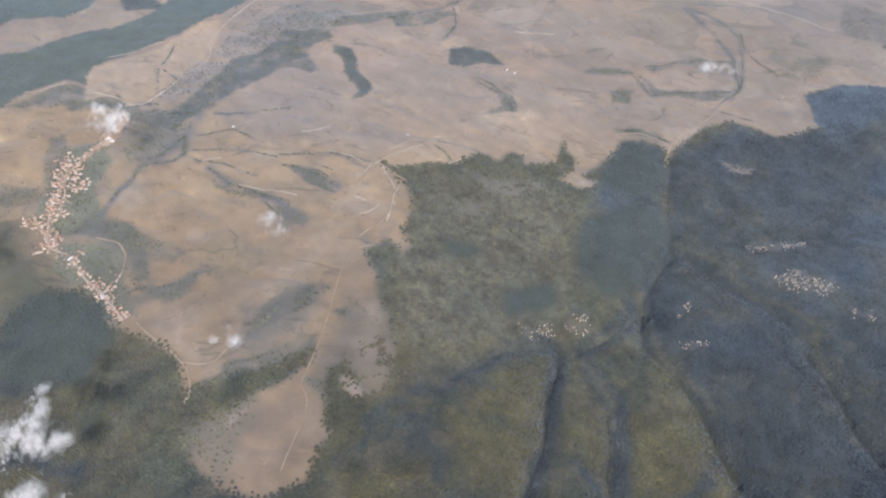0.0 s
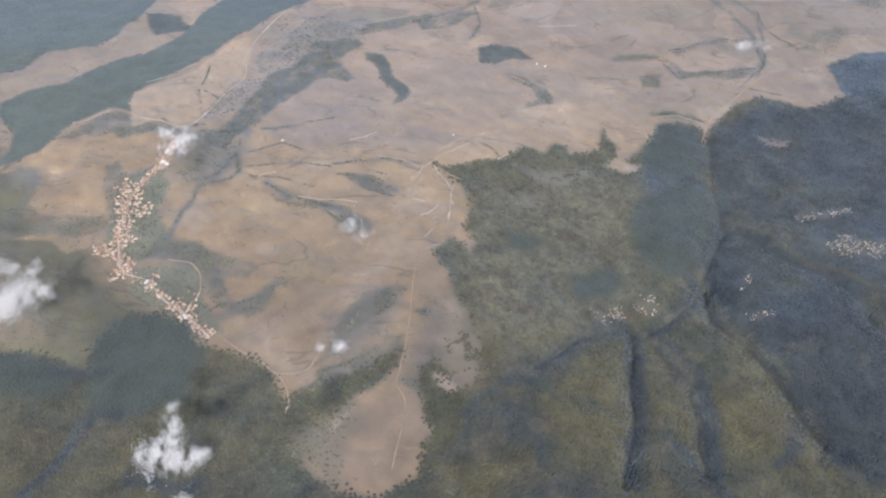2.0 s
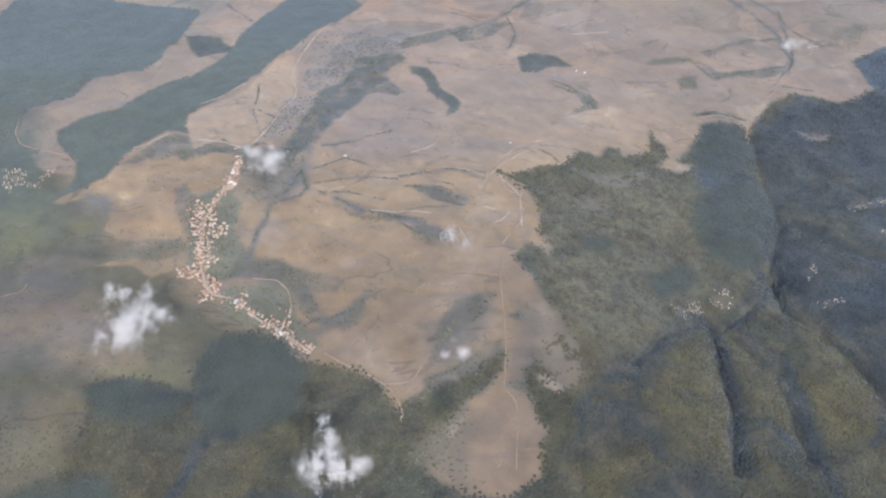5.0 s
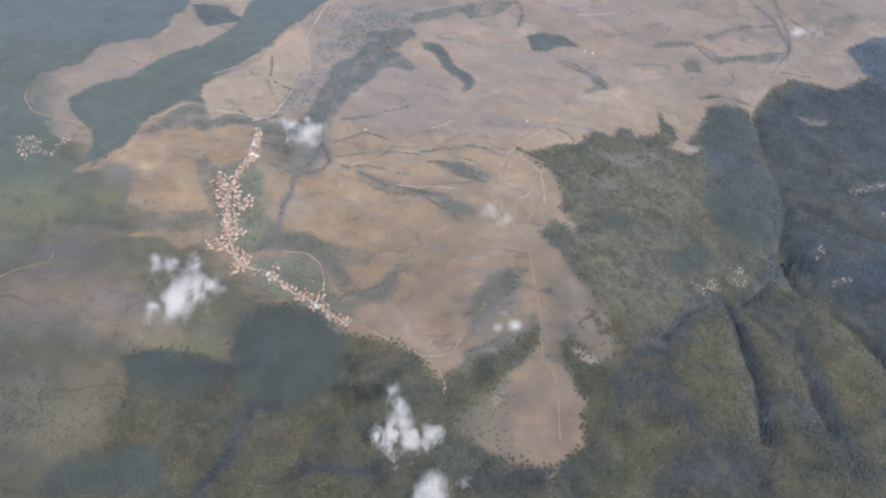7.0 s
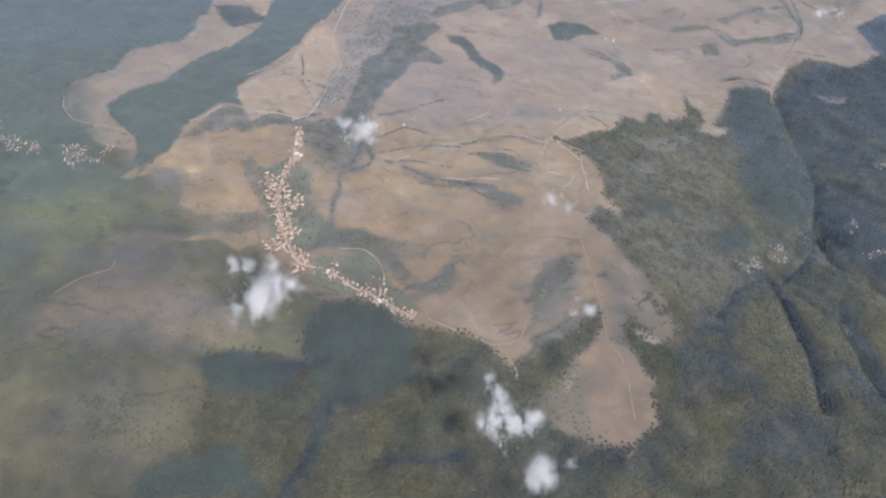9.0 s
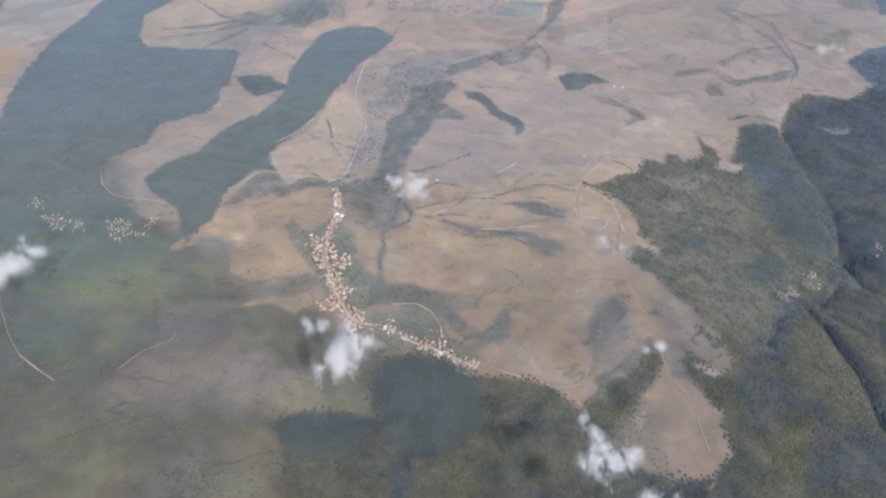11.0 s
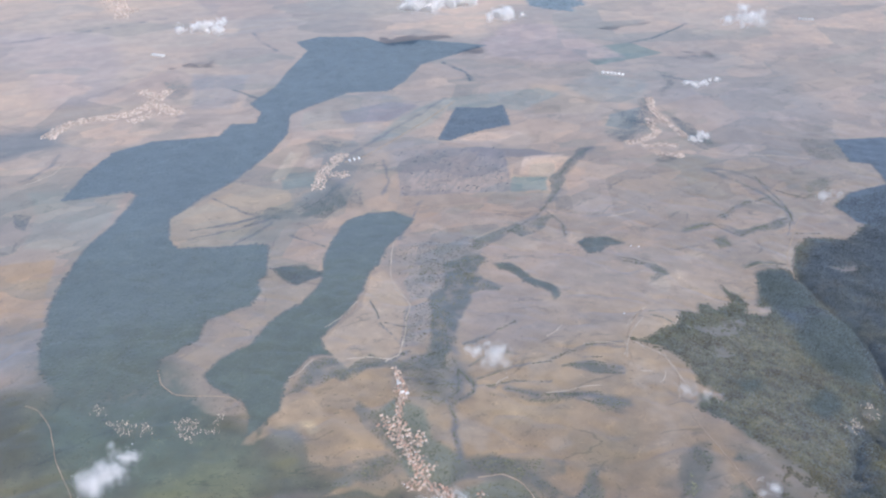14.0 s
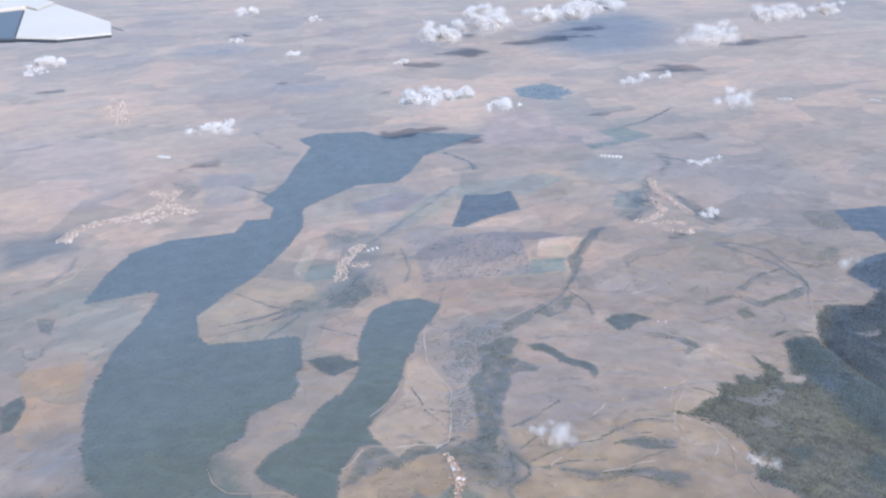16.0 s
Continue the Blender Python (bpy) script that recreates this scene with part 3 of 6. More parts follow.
TINTS = {
    "far_a": [(-221, 2670), (-100, 2780), (9, 2775), (55, 2649), (-31, 2579), (-182, 2592)],
    "far_b": [(-42, 2100), (103, 2028), (71, 1965), (-51, 2007)],
    "pasture_edge": [(-570, 680), (-455, 680), (-438, 600), (-420, 560), (-440, 515), (-545, 530)],
    "peach_field": [(40, 903), (66, 928), (83, 935), (135, 921), (102, 897), (68, 883), (38, 897)],
    "green_field": [(24, 893), (70, 878), (53, 845), (6, 858)],
    "sunny_wood": [(-13, 488), (138, 523), (127, 418), (110, 379), (62, 340), (10, 304), (-16, 344)],
    "bare_hill": [(-196, 772), (-139, 775), (-98, 738), (-120, 705), (-163, 699), (-192, 709), (-211, 729)],
    "straggle": [(-42, 350), (-27, 357), (-15, 343), (-8, 310), (-16, 280), (-31, 282), (-41, 302), (-45, 326)],
    "straggle_top": [(-17, 503), (2, 513), (78, 529), (129, 530), (130, 507), (74, 491), (25, 482), (-4, 458), (-18, 469)],
    "spur_west": [(-136, 247), (-122, 255), (-108, 262), (-91, 264), (-99, 240), (-102, 220), (-118, 227), (-131, 234)],
    "brush_belt": [(-137, 278), (-117, 291), (-100, 302), (-78, 309), (-64, 327), (-68, 299), (-81, 281), (-101, 275), (-118, 268), (-134, 264)],
    "hill_dull": [(-104, 345), (-88, 364), (-74, 368), (-64, 356), (-81, 336), (-105, 318)],
    "hill_dull_b": [(-104, 324), (-75, 325), (-75, 305), (-96, 302), (-112, 304)],
    "west_green": [(-543, 598), (-503, 596), (-408, 515), (-403, 476), (-453, 466), (-497, 479), (-533, 501)],
    "west_yellow": [(-477, 484), (-427, 495), (-407, 477), (-413, 447), (-453, 444), (-473, 459)],
    "west_yellow_b": [(-456, 430), (-433, 450), (-427, 400), (-448, 399)],
    "west_brown": [(-421, 395), (-363, 395), (-365, 358), (-399, 354), (-446, 356), (-452, 373)],
    "west_pale": [(-370, 349), (-342, 357), (-313, 344), (-306, 334), (-332, 329)],
    "west_lime": [(-328, 333), (-292, 334), (-290, 319), (-313, 313)],
    "west_dark": [(-535, 468), (-497, 468), (-454, 435), (-459, 401), (-492, 402), (-518, 421)],
    "slope_pink": [(-377, 389), (-335, 384), (-329, 361), (-354, 354), (-380, 356)],
    "slope_dark": [(-426, 357), (-380, 356), (-371, 340), (-394, 334), (-423, 342)],
    "slope_dark_b": [(-439, 425), (-383, 431), (-357, 411), (-407, 408), (-437, 412)],
    "bushy": [(-415, 300), (-395, 302), (-363, 286), (-348, 260), (-376, 255), (-408, 259)],
    "bushy_gold": [(-371, 318), (-350, 315), (-335, 286), (-352, 275), (-374, 292)],
    "scar_a": [(-117, 244), (-111, 256), (-103, 265), (-102, 261), (-109, 247)],
    "scar_b": [(-44, 293), (-37, 293), (-29, 279), (-34, 277)],
    "scar_c": [(-157, 330), (-154, 332), (-152, 317), (-156, 316)],
    "hill_gold": [(-153, 500), (-87, 487), (-86, 465), (-128, 473), (-151, 481)],
    "hill_gold_b": [(-211, 483), (-174, 482), (-149, 450), (-177, 446), (-212, 460)],
    "hill_olive": [(-152, 425), (-109, 412), (-111, 376), (-141, 370), (-160, 389)],
    "plain_dim": [(-146, 609), (-54, 598), (-2, 552), (-47, 535), (-110, 551)],
    "gully_west": [(-259, 419), (-248, 442), (-222, 434), (-210, 417), (-215, 403), (-240, 414)],
    "slope_scrub": [(-201, 360), (-184, 363), (-162, 378), (-150, 386), (-154, 372), (-176, 357), (-193, 351)],
    "crest_scrub": [(-113, 449), (-97, 455), (-86, 439), (-90, 433), (-105, 439)],
    "stream_green": [(-126, 1068), (-41, 1154), (46, 1202), (128, 1198), (222, 1191), (244, 1151), (145, 1106), (108, 1135), (33, 1146), (-26, 1097), (-90, 1071)],
    "plough_violet": [(-129, 1203), (-38, 1218), (1, 1185), (-66, 1139), (-135, 1152)],
    "stubble": [(-210, 1209), (-165, 1242), (-129, 1238), (-158, 1161), (-79, 1129), (-97, 1102), (-160, 1128), (-224, 1117)],
    "village_common": [(-211, 1099), (-180, 1121), (-139, 1084), (-137, 1030), (-192, 950), (-245, 925), (-273, 915), (-210, 984)],
    "plot_green": [(-264, 1017), (-218, 1006), (-225, 964), (-271, 970)],
    "plot_orange": [(-237, 1073), (-218, 1074), (-263, 998), (-277, 1012)],
    "plot_orange_b": [(-221, 1046), (-197, 1045), (-210, 1012), (-231, 1022)],
    "ledge_tan": [(-16, 1032), (38, 1047), (98, 1035), (116, 992), (71, 964), (11, 1010)],
    "ledge_brown": [(7, 1001), (90, 965), (119, 934), (61, 945), (3, 973)],
    "dull_mid": [(-96, 1055), (-23, 1057), (-10, 978), (-83, 951), (-125, 971)],
    "west_meadow": [(-581, 1072), (-459, 1041), (-492, 943), (-519, 893), (-578, 919), (-567, 1003)],
    "west_rose": [(-662, 1873), (-448, 1790), (-443, 1524), (-487, 1388), (-555, 1388), (-593, 1584), (-650, 1641)],
    "west_dull": [(-322, 1474), (-229, 1430), (-250, 1375), (-286, 1279), (-346, 1298)],
    "west_gold": [(-608, 835), (-577, 847), (-549, 822), (-559, 769), (-605, 771)],
    "west_rough": [(-605, 771), (-558, 755), (-547, 711), (-559, 655), (-587, 671), (-600, 704)],
    "rose_far": [(239, 1463), (350, 1572), (432, 1539), (454, 1352), (451, 1287), (292, 1305), (222, 1383)],
    "grey_east": [(440, 1103), (579, 1079), (510, 933), (431, 779), (319, 810), (349, 898)],
    "tan_east": [(95, 861), (228, 843), (164, 728), (65, 729), (55, 779)],
    "rose_east": [(526, 966), (539, 915), (508, 868), (491, 899)],
    "green_east": [(266, 1189), (362, 1233), (412, 1146), (338, 1056), (283, 1106)],
    "grey_north": [(-125, 1395), (-15, 1226), (-155, 1283)],
}
TAN, TAN_PALE, TAN_PINK, STRAW = (0.308, 0.208, 0.108), (0.348, 0.252, 0.156), (0.325, 0.24, 0.166), (0.315, 0.222, 0.115)
OLIVE, GREEN, BROWN, GREY = (0.09, 0.08, 0.04), (0.155, 0.175, 0.13), (0.19, 0.158, 0.138), (0.17, 0.152, 0.122)
BAND_WIDTH = {"e": 4.0, "f": 2.6, "g": 4.5, "j": 6.0, "i": 2.4, "r": 3.0, "s": 4.0, "a": 5.5, "b": 3.0, "c": 3.5, "d": 3.0, "m": 6.0, "h": 3.0, "v": 3.0, "p": 3.0, "w": 3.5, "w1": 2.6, "w2": 2.0, "w3": 3.0, "w5": 2.0, "w6": 3.0, "w8": 2.0, "w10": 2.0, "x1": 4.0, "e1": 3.0, "e2": 2.5, "e3": 3.5}
FIELD_COLOURS = {"olive": OLIVE, "tan_w": TAN, "tan_band": (0.292, 0.214, 0.136), "green": GREEN, "peach": (0.42, 0.31, 0.215), "pale": TAN_PALE, "brown": BROWN, "orange": (0.42, 0.33, 0.23),
                 "orange_strip": (0.42, 0.32, 0.22), "pink": TAN_PINK, "tan_a": TAN_PALE, "tan_b": (0.295, 0.22, 0.146), "tan_c": TAN_PALE, "strips": (0.24, 0.195, 0.15), "plots": (0.26, 0.205, 0.155), "green_far": GREEN,
                 "green_b": (0.205, 0.19, 0.15), "pink_far": TAN_PINK, "tan_far": TAN_PALE, "pink_west": TAN_PINK, "pink_north": TAN_PINK, "pink_top": TAN_PINK, "green_west": GREY,
                 "gardens": (0.18, 0.168, 0.105), "gardens_low": (0.175, 0.16, 0.098), "brownish": (0.15, 0.125, 0.09), "brown_slope": (0.175, 0.14, 0.102), "pale_slope": (0.19, 0.165, 0.115), "yellow_slope": (0.155, 0.14, 0.066), "tan_spur": TAN, "greenish": (0.1, 0.096, 0.05), "rough": (0.108, 0.092, 0.062), "pink_strip": (0.2, 0.155, 0.11), "yellow_low": (0.13, 0.11, 0.05), "spur_tone": (0.262, 0.19, 0.12), "grazing": (0.142, 0.113, 0.078), "sere_a": (0.15, 0.13, 0.058), "sere_b": (0.142, 0.122, 0.055), "sere_c": (0.165, 0.14, 0.08), "sere_d": (0.18, 0.152, 0.082), "sere_e": (0.175, 0.145, 0.085), "scar": (0.21, 0.165, 0.12), "gold": (0.36, 0.26, 0.14), "tan_tip": TAN, "dull_low": (0.17, 0.15, 0.115), "blue_wood": (0.17, 0.17, 0.165), "straw": STRAW, "bare": TAN_PALE, "dull": (0.29, 0.215, 0.15), "grey": GREY,
                 "meadow": (0.2, 0.166, 0.112), "west_a": TAN, "west_b": TAN, "shoulder": (0.175, 0.142, 0.102), "yellow": (0.155, 0.13, 0.07)}

# colour, softness of the edge in metres, unevenness of the edge, share
TINT_LOOK = {
    "far_a": ((0.225, 0.215, 0.2), 40, 28, 0.75), "far_b": ((0.215, 0.205, 0.195), 22, 24, 0.75),
    "pasture_edge": ((0.09, 0.102, 0.07), 22, 12, 0.9), "peach_field": ((0.42, 0.3, 0.19), 1.5, 2, 0.9), "green_field": ((0.175, 0.188, 0.15), 1.5, 2, 0.9),
    "bare_hill": ((0.225, 0.185, 0.138), 6, 8, 0.8),
    "straggle": ((0.18, 0.135, 0.074), 9, 9, 0.7), "straggle_top": ((0.15, 0.122, 0.074), 14, 10, 0.3), "spur_west": ((0.175, 0.14, 0.095), 9, 7, 0.8), "brush_belt": ((0.085, 0.085, 0.055), 4, 5, 0.85),
    "hill_dull": ((0.17, 0.145, 0.108), 9, 8, 0.75), "hill_dull_b": ((0.16, 0.138, 0.1), 9, 8, 0.6), "west_green": ((0.088, 0.1, 0.062), 22, 14, 0.85), "west_yellow": ((0.165, 0.155, 0.062), 16, 12, 0.7),
    "west_yellow_b": ((0.15, 0.132, 0.055), 14, 10, 0.6), "west_brown": ((0.19, 0.14, 0.08), 8, 8, 0.75), "west_pale": ((0.22, 0.165, 0.095), 5, 6, 0.8), "west_lime": ((0.145, 0.135, 0.06), 10, 9, 0.7),
    "west_dark": ((0.082, 0.086, 0.056), 18, 12, 0.6), "slope_pink": ((0.19, 0.145, 0.108), 8, 9, 0.7), "slope_dark": ((0.1, 0.09, 0.07), 12, 9, 0.6), "slope_dark_b": ((0.1, 0.095, 0.078), 12, 9, 0.6),
    "bushy": ((0.125, 0.108, 0.07), 14, 12, 0.6), "bushy_gold": ((0.15, 0.115, 0.058), 10, 10, 0.6), "scar_a": ((0.36, 0.25, 0.15), 2, 2, 0.8), "scar_b": ((0.36, 0.25, 0.16), 2.5, 3, 0.8), "scar_c": ((0.4, 0.29, 0.19), 2, 2, 0.8),
    "hill_gold": ((0.31, 0.216, 0.118), 9, 8, 0.4), "hill_gold_b": ((0.315, 0.218, 0.116), 10, 9, 0.4), "hill_olive": ((0.24, 0.185, 0.105), 18, 12, 0.6), "plain_dim": ((0.27, 0.205, 0.145), 16, 12, 0.6),
    "gully_west": ((0.12, 0.112, 0.085), 4, 6, 0.8), "slope_scrub": ((0.135, 0.12, 0.085), 4, 5, 0.8), "crest_scrub": ((0.14, 0.125, 0.095), 3, 4, 0.8),
    "stream_green": ((0.205, 0.215, 0.165), 6, 6, 0.7), "plough_violet": ((0.225, 0.185, 0.165), 3, 3, 0.8), "stubble": ((0.37, 0.28, 0.195), 3, 2, 0.75), "village_common": ((0.19, 0.175, 0.14), 4, 5, 0.75),
    "plot_green": ((0.19, 0.19, 0.145), 1.5, 1, 0.85), "plot_orange": ((0.42, 0.315, 0.205), 1.5, 1, 0.85), "plot_orange_b": ((0.4, 0.285, 0.19), 1.5, 1, 0.8), "ledge_tan": ((0.38, 0.285, 0.2), 2, 3, 0.8), "ledge_brown": ((0.2, 0.165, 0.145), 2, 3, 0.8),
    "dull_mid": ((0.235, 0.195, 0.155), 6, 6, 0.7), "west_meadow": ((0.265, 0.235, 0.17), 5, 5, 0.75), "west_rose": ((0.38, 0.285, 0.22), 20, 12, 0.6), "west_dull": ((0.26, 0.225, 0.19), 6, 5, 0.7),
    "west_gold": ((0.34, 0.245, 0.155), 12, 9, 0.5), "west_rough": ((0.2, 0.17, 0.13), 10, 10, 0.7), "rose_far": ((0.38, 0.275, 0.215), 10, 8, 0.75), "grey_east": ((0.265, 0.215, 0.175), 60, 20, 0.5),
    "tan_east": ((0.33, 0.25, 0.18), 20, 14, 0.6), "rose_east": ((0.37, 0.275, 0.2), 6, 5, 0.7), "green_east": ((0.22, 0.22, 0.175), 10, 8, 0.6), "grey_north": ((0.25, 0.22, 0.18), 8, 6, 0.6),
}

SOFT_SCRUB = ("common", "east_t", "spur_w", "grove_", "c7", "c8", "c20", "c13")
OVER_WOODS = ("straggle", "straggle_top", "spur_west", "scar_b")

RAVINE_DEPTH = {"a": 13, "b": 10, "c": 13, "d": 9, "e": 11, "f": 5, "g": 8, "h": 8, "i": 6, "j": 5}


def height(x, y):
    """The land's height, in metres."""
    x, y = np.asarray(x, float), np.asarray(y, float)
    top, weight = np.full(x.shape, 0.9), np.full(x.shape, 0.15)
    for hx, hy, hz in HILLS:
        w = np.exp(-((x - hx) ** 2 + (y - hy) ** 2) / (2 * 70.0 ** 2))
        top, weight = top + w * hz, weight + w
    z = top / weight
    for name, line in RAVINES.items():
        z = z - RAVINE_DEPTH[name] * np.exp(-line_distance(x + 10 * (fbm(x, y, 26, 301) - 0.5), y, line) / 12.0)
    rill = np.abs(fbm(x + 0.5 * y, y, 46, 17, 3) - 0.5) * 2
    near = np.clip(1 - (y - 700) / 300, 0.1, 1)
    z = z + near * (4.5 * (fbm(x, y, 60, 11) - 0.5) + 2.0 * (np.minimum(rill * 2.2, 0.6) - 0.45)) + 26.0 * np.clip((y - 1500) / 1500, 0, 1) * (fbm(x, y, 500, 21) - 0.4)
    return z


# ---- materials ----
def material(name, colour, rough=0.9, grain=1.0, amount=0.25, bump=0.0, attribute="", island=0.0, specular=0.3, sheen=0.0):
    """A matt surface: a colour, or a colour attribute, with noise at two scales and some relief."""
    mat = bpy.data.materials.new(name)
    mat.use_nodes = True
    n, link = mat.node_tree.nodes, mat.node_tree.links.new
    bsdf = n["Principled BSDF"]
    bsdf.inputs["Roughness"].default_value = rough
    bsdf.inputs["Specular IOR Level"].default_value = specular
    # bluish sheen at low angles stands in for haze
    bsdf.inputs["Sheen Weight"].default_value, bsdf.inputs["Sheen Roughness"].default_value = sheen, 0.65
    bsdf.inputs["Sheen Tint"].default_value = (0.74, 0.84, 1.0, 1)
    where = n.new("ShaderNodeNewGeometry")
    factor = None
    for scale, share in ((0.55 / grain, 0.6), (0.045 / grain, 1.0), (0.009 / grain, 0.6)):
        tex = n.new("ShaderNodeTexNoise")
        tex.inputs["Scale"].default_value, tex.inputs["Detail"].default_value = scale, 4
        link(where.outputs["Position"], tex.inputs["Vector"])
        span = n.new("ShaderNodeMapRange")
        span.inputs["From Min"].default_value, span.inputs["From Max"].default_value = 0.3, 0.7
        span.inputs["To Min"].default_value, span.inputs["To Max"].default_value = 1 - amount * share, 1 + amount * share
        link(tex.outputs["Fac"], span.inputs["Value"])
        if factor is None:
            factor, fine = span.outputs["Result"], tex
        else:
            mul = n.new("ShaderNodeMath")
            mul.operation = "MULTIPLY"
            link(factor, mul.inputs[0]), link(span.outputs["Result"], mul.inputs[1])
            factor = mul.outputs[0]
    if island:
        span = n.new("ShaderNodeMapRange")
        span.inputs["To Min"].default_value, span.inputs["To Max"].default_value = 1 - island, 1 + island
        link(where.outputs["Random Per Island"], span.inputs["Value"])
        mul = n.new("ShaderNodeMath")
        mul.operation = "MULTIPLY"
        link(factor, mul.inputs[0]), link(span.outputs["Result"], mul.inputs[1])
        factor = mul.outputs[0]
    scaled = n.new("ShaderNodeVectorMath")
    scaled.operation = "SCALE"
    if attribute:
        att = n.new("ShaderNodeAttribute")
        att.attribute_name = attribute
        link(att.outputs["Color"], scaled.inputs[0])
    else:
        scaled.inputs[0].default_value = colour
    link(factor, scaled.inputs["Scale"])
    link(scaled.outputs["Vector"], bsdf.inputs["Base Color"])
    if bump:
        b = n.new("ShaderNodeBump")
        b.inputs["Strength"].default_value, b.inputs["Distance"].default_value = bump, 1.0
        link(fine.outputs["Fac"], b.inputs["Height"])
        link(b.outputs["Normal"], bsdf.inputs["Normal"])
    return mat


def add_parcels(mat):
    """Field parcels with crisp edges, thin dark hedge threads and pale paths, on top of the land's own colour. The cover's fourth value says how much of it is farmed."""
    n, link = mat.node_tree.nodes, mat.node_tree.links.new
    bsdf = n["Principled BSDF"]
    colour = bsdf.inputs["Base Color"].links[0].from_socket
    where, att = n.new("ShaderNodeNewGeometry"), n.new("ShaderNodeAttribute")
    att.attribute_name = "cover"

    def noise_at(scale, detail, stretch=(1, 1, 0), twist=0.0):
        turn, tex = n.new("ShaderNodeMapping"), n.new("ShaderNodeTexNoise")
        turn.inputs["Scale"].default_value, turn.inputs["Rotation"].default_value = stretch, (0, 0, 0.35)
        tex.inputs["Scale"].default_value, tex.inputs["Detail"].default_value, tex.inputs["Distortion"].default_value = scale, detail, twist
        link(where.outputs["Position"], turn.inputs["Vector"]), link(turn.outputs["Vector"], tex.inputs["Vector"])
        return tex

    def math_node(op, a, b):
        m = n.new("ShaderNodeMath")
        m.operation = op
        for k, value in enumerate((a, b)):
            if isinstance(value, (int, float)):
                m.inputs[k].default_value = value
            else:
                link(value, m.inputs[k])
        return m.outputs[0]

    def blend(base, tint, factor, kind="MULTIPLY"):
        mix = n.new("ShaderNodeMix")
        mix.data_type, mix.blend_type = "RGBA", kind
        link(factor, mix.inputs["Factor"]), link(base, mix.inputs[6])
        if isinstance(tint, tuple):
            mix.inputs[7].default_value = (*tint, 1)
        else:
            link(tint, mix.inputs[7])
        return mix.outputs[2]

    def span(value, a, b, c=0.0, d=1.0):
        m = n.new("ShaderNodeMapRange")
        for k, v in zip(("From Min", "From Max", "To Min", "To Max"), (a, b, c, d)):
            m.inputs[k].default_value = v
        link(value, m.inputs["Value"])
        return m.outputs["Result"]

    place = n.new("ShaderNodeSeparateXYZ")
    link(where.outputs["Position"], place.inputs[0])
    calm = span(place.outputs[1], 900, 1800, 1.0, 0.3)
    for scale, stretch in ((0.006, (1, 1.6, 0)), (0.018, (1, 1.8, 0))):
        warp = noise_at(0.01, 2)
        add, turn, cells = n.new("ShaderNodeVectorMath"), n.new("ShaderNodeMapping"), n.new("ShaderNodeTexVoronoi")
        add.operation = "MULTIPLY_ADD"
        link(warp.outputs["Color"], add.inputs[0])
        add.inputs[1].default_value = (22, 22, 0)
        link(where.outputs["Position"], add.inputs[2])
        turn.inputs["Scale"].default_value, turn.inputs["Rotation"].default_value = stretch, (0, 0, 0.3)
        link(add.outputs[0], turn.inputs["Vector"]), link(turn.outputs["Vector"], cells.inputs["Vector"])
        cells.distance, cells.inputs["Scale"].default_value = "MANHATTAN", scale
        ramp = n.new("ShaderNodeValToRGB")
        ramp.color_ramp.interpolation = "CONSTANT"
        stops = ((0.0, (0.68, 0.7, 0.66)), (0.14, (1.0, 1.0, 1.0)), (0.36, (0.86, 0.82, 0.79)), (0.5, (1.2, 1.08, 0.96)), (0.64, (0.74, 0.82, 0.78)), (0.74, (1.02, 0.97, 0.92)), (0.88, (1.32, 1.18, 1.02)))
        while len(ramp.color_ramp.elements) < len(stops):
            ramp.color_ramp.elements.new(0.5)
        for e, (at, rgb) in zip(ramp.color_ramp.elements, stops):
            e.position, e.color = at, (*rgb, 1)
        tone = n.new("ShaderNodeSeparateColor")
        link(cells.outputs["Color"], tone.inputs[0]), link(tone.outputs[0], ramp.inputs["Fac"])
        colour = blend(colour, ramp.outputs["Color"], math_node("MULTIPLY", att.outputs["Alpha"], 0.5) if scale < 0.01 else math_node("MULTIPLY", math_node("MULTIPLY", att.outputs["Alpha"], 0.5), calm))
    for scale, stretch, wide, tint, share in ((0.010, (0.7, 1.5, 0), 0.012, (0.6, 0.64, 0.64), 0.75), (0.022, (0.8, 1.2, 0), 0.012, (0.66, 0.67, 0.66), 0.7), (0.03, (1, 1, 0), 0.008, (1.35, 1.3, 1.22), 0.8)):
        line = math_node("ABSOLUTE", math_node("SUBTRACT", noise_at(scale, 5, stretch, 0.6).outputs["Fac"], 0.5), 0.0)
        some = span(noise_at(scale * 2.3, 2).outputs["Fac"], 0.5, 0.6)
        sharp = math_node("MULTIPLY", span(line, wide, wide * 0.3), some)
        colour = blend(colour, tint, math_node("MULTIPLY", sharp, math_node("MULTIPLY", math_node("MULTIPLY", span(att.outputs["Alpha"], 0.05, 0.12), share), calm)))
    speck = span(noise_at(0.28, 3).outputs["Fac"], 0.62, 0.68)
    colour = blend(colour, (0.66, 0.68, 0.66), math_node("MULTIPLY", math_node("MULTIPLY", speck, calm), math_node("MULTIPLY", span(att.outputs["Alpha"], 0.05, 0.12), span(noise_at(0.02, 3).outputs["Fac"], 0.45, 0.6))))
    link(colour, bsdf.inputs["Base Color"])


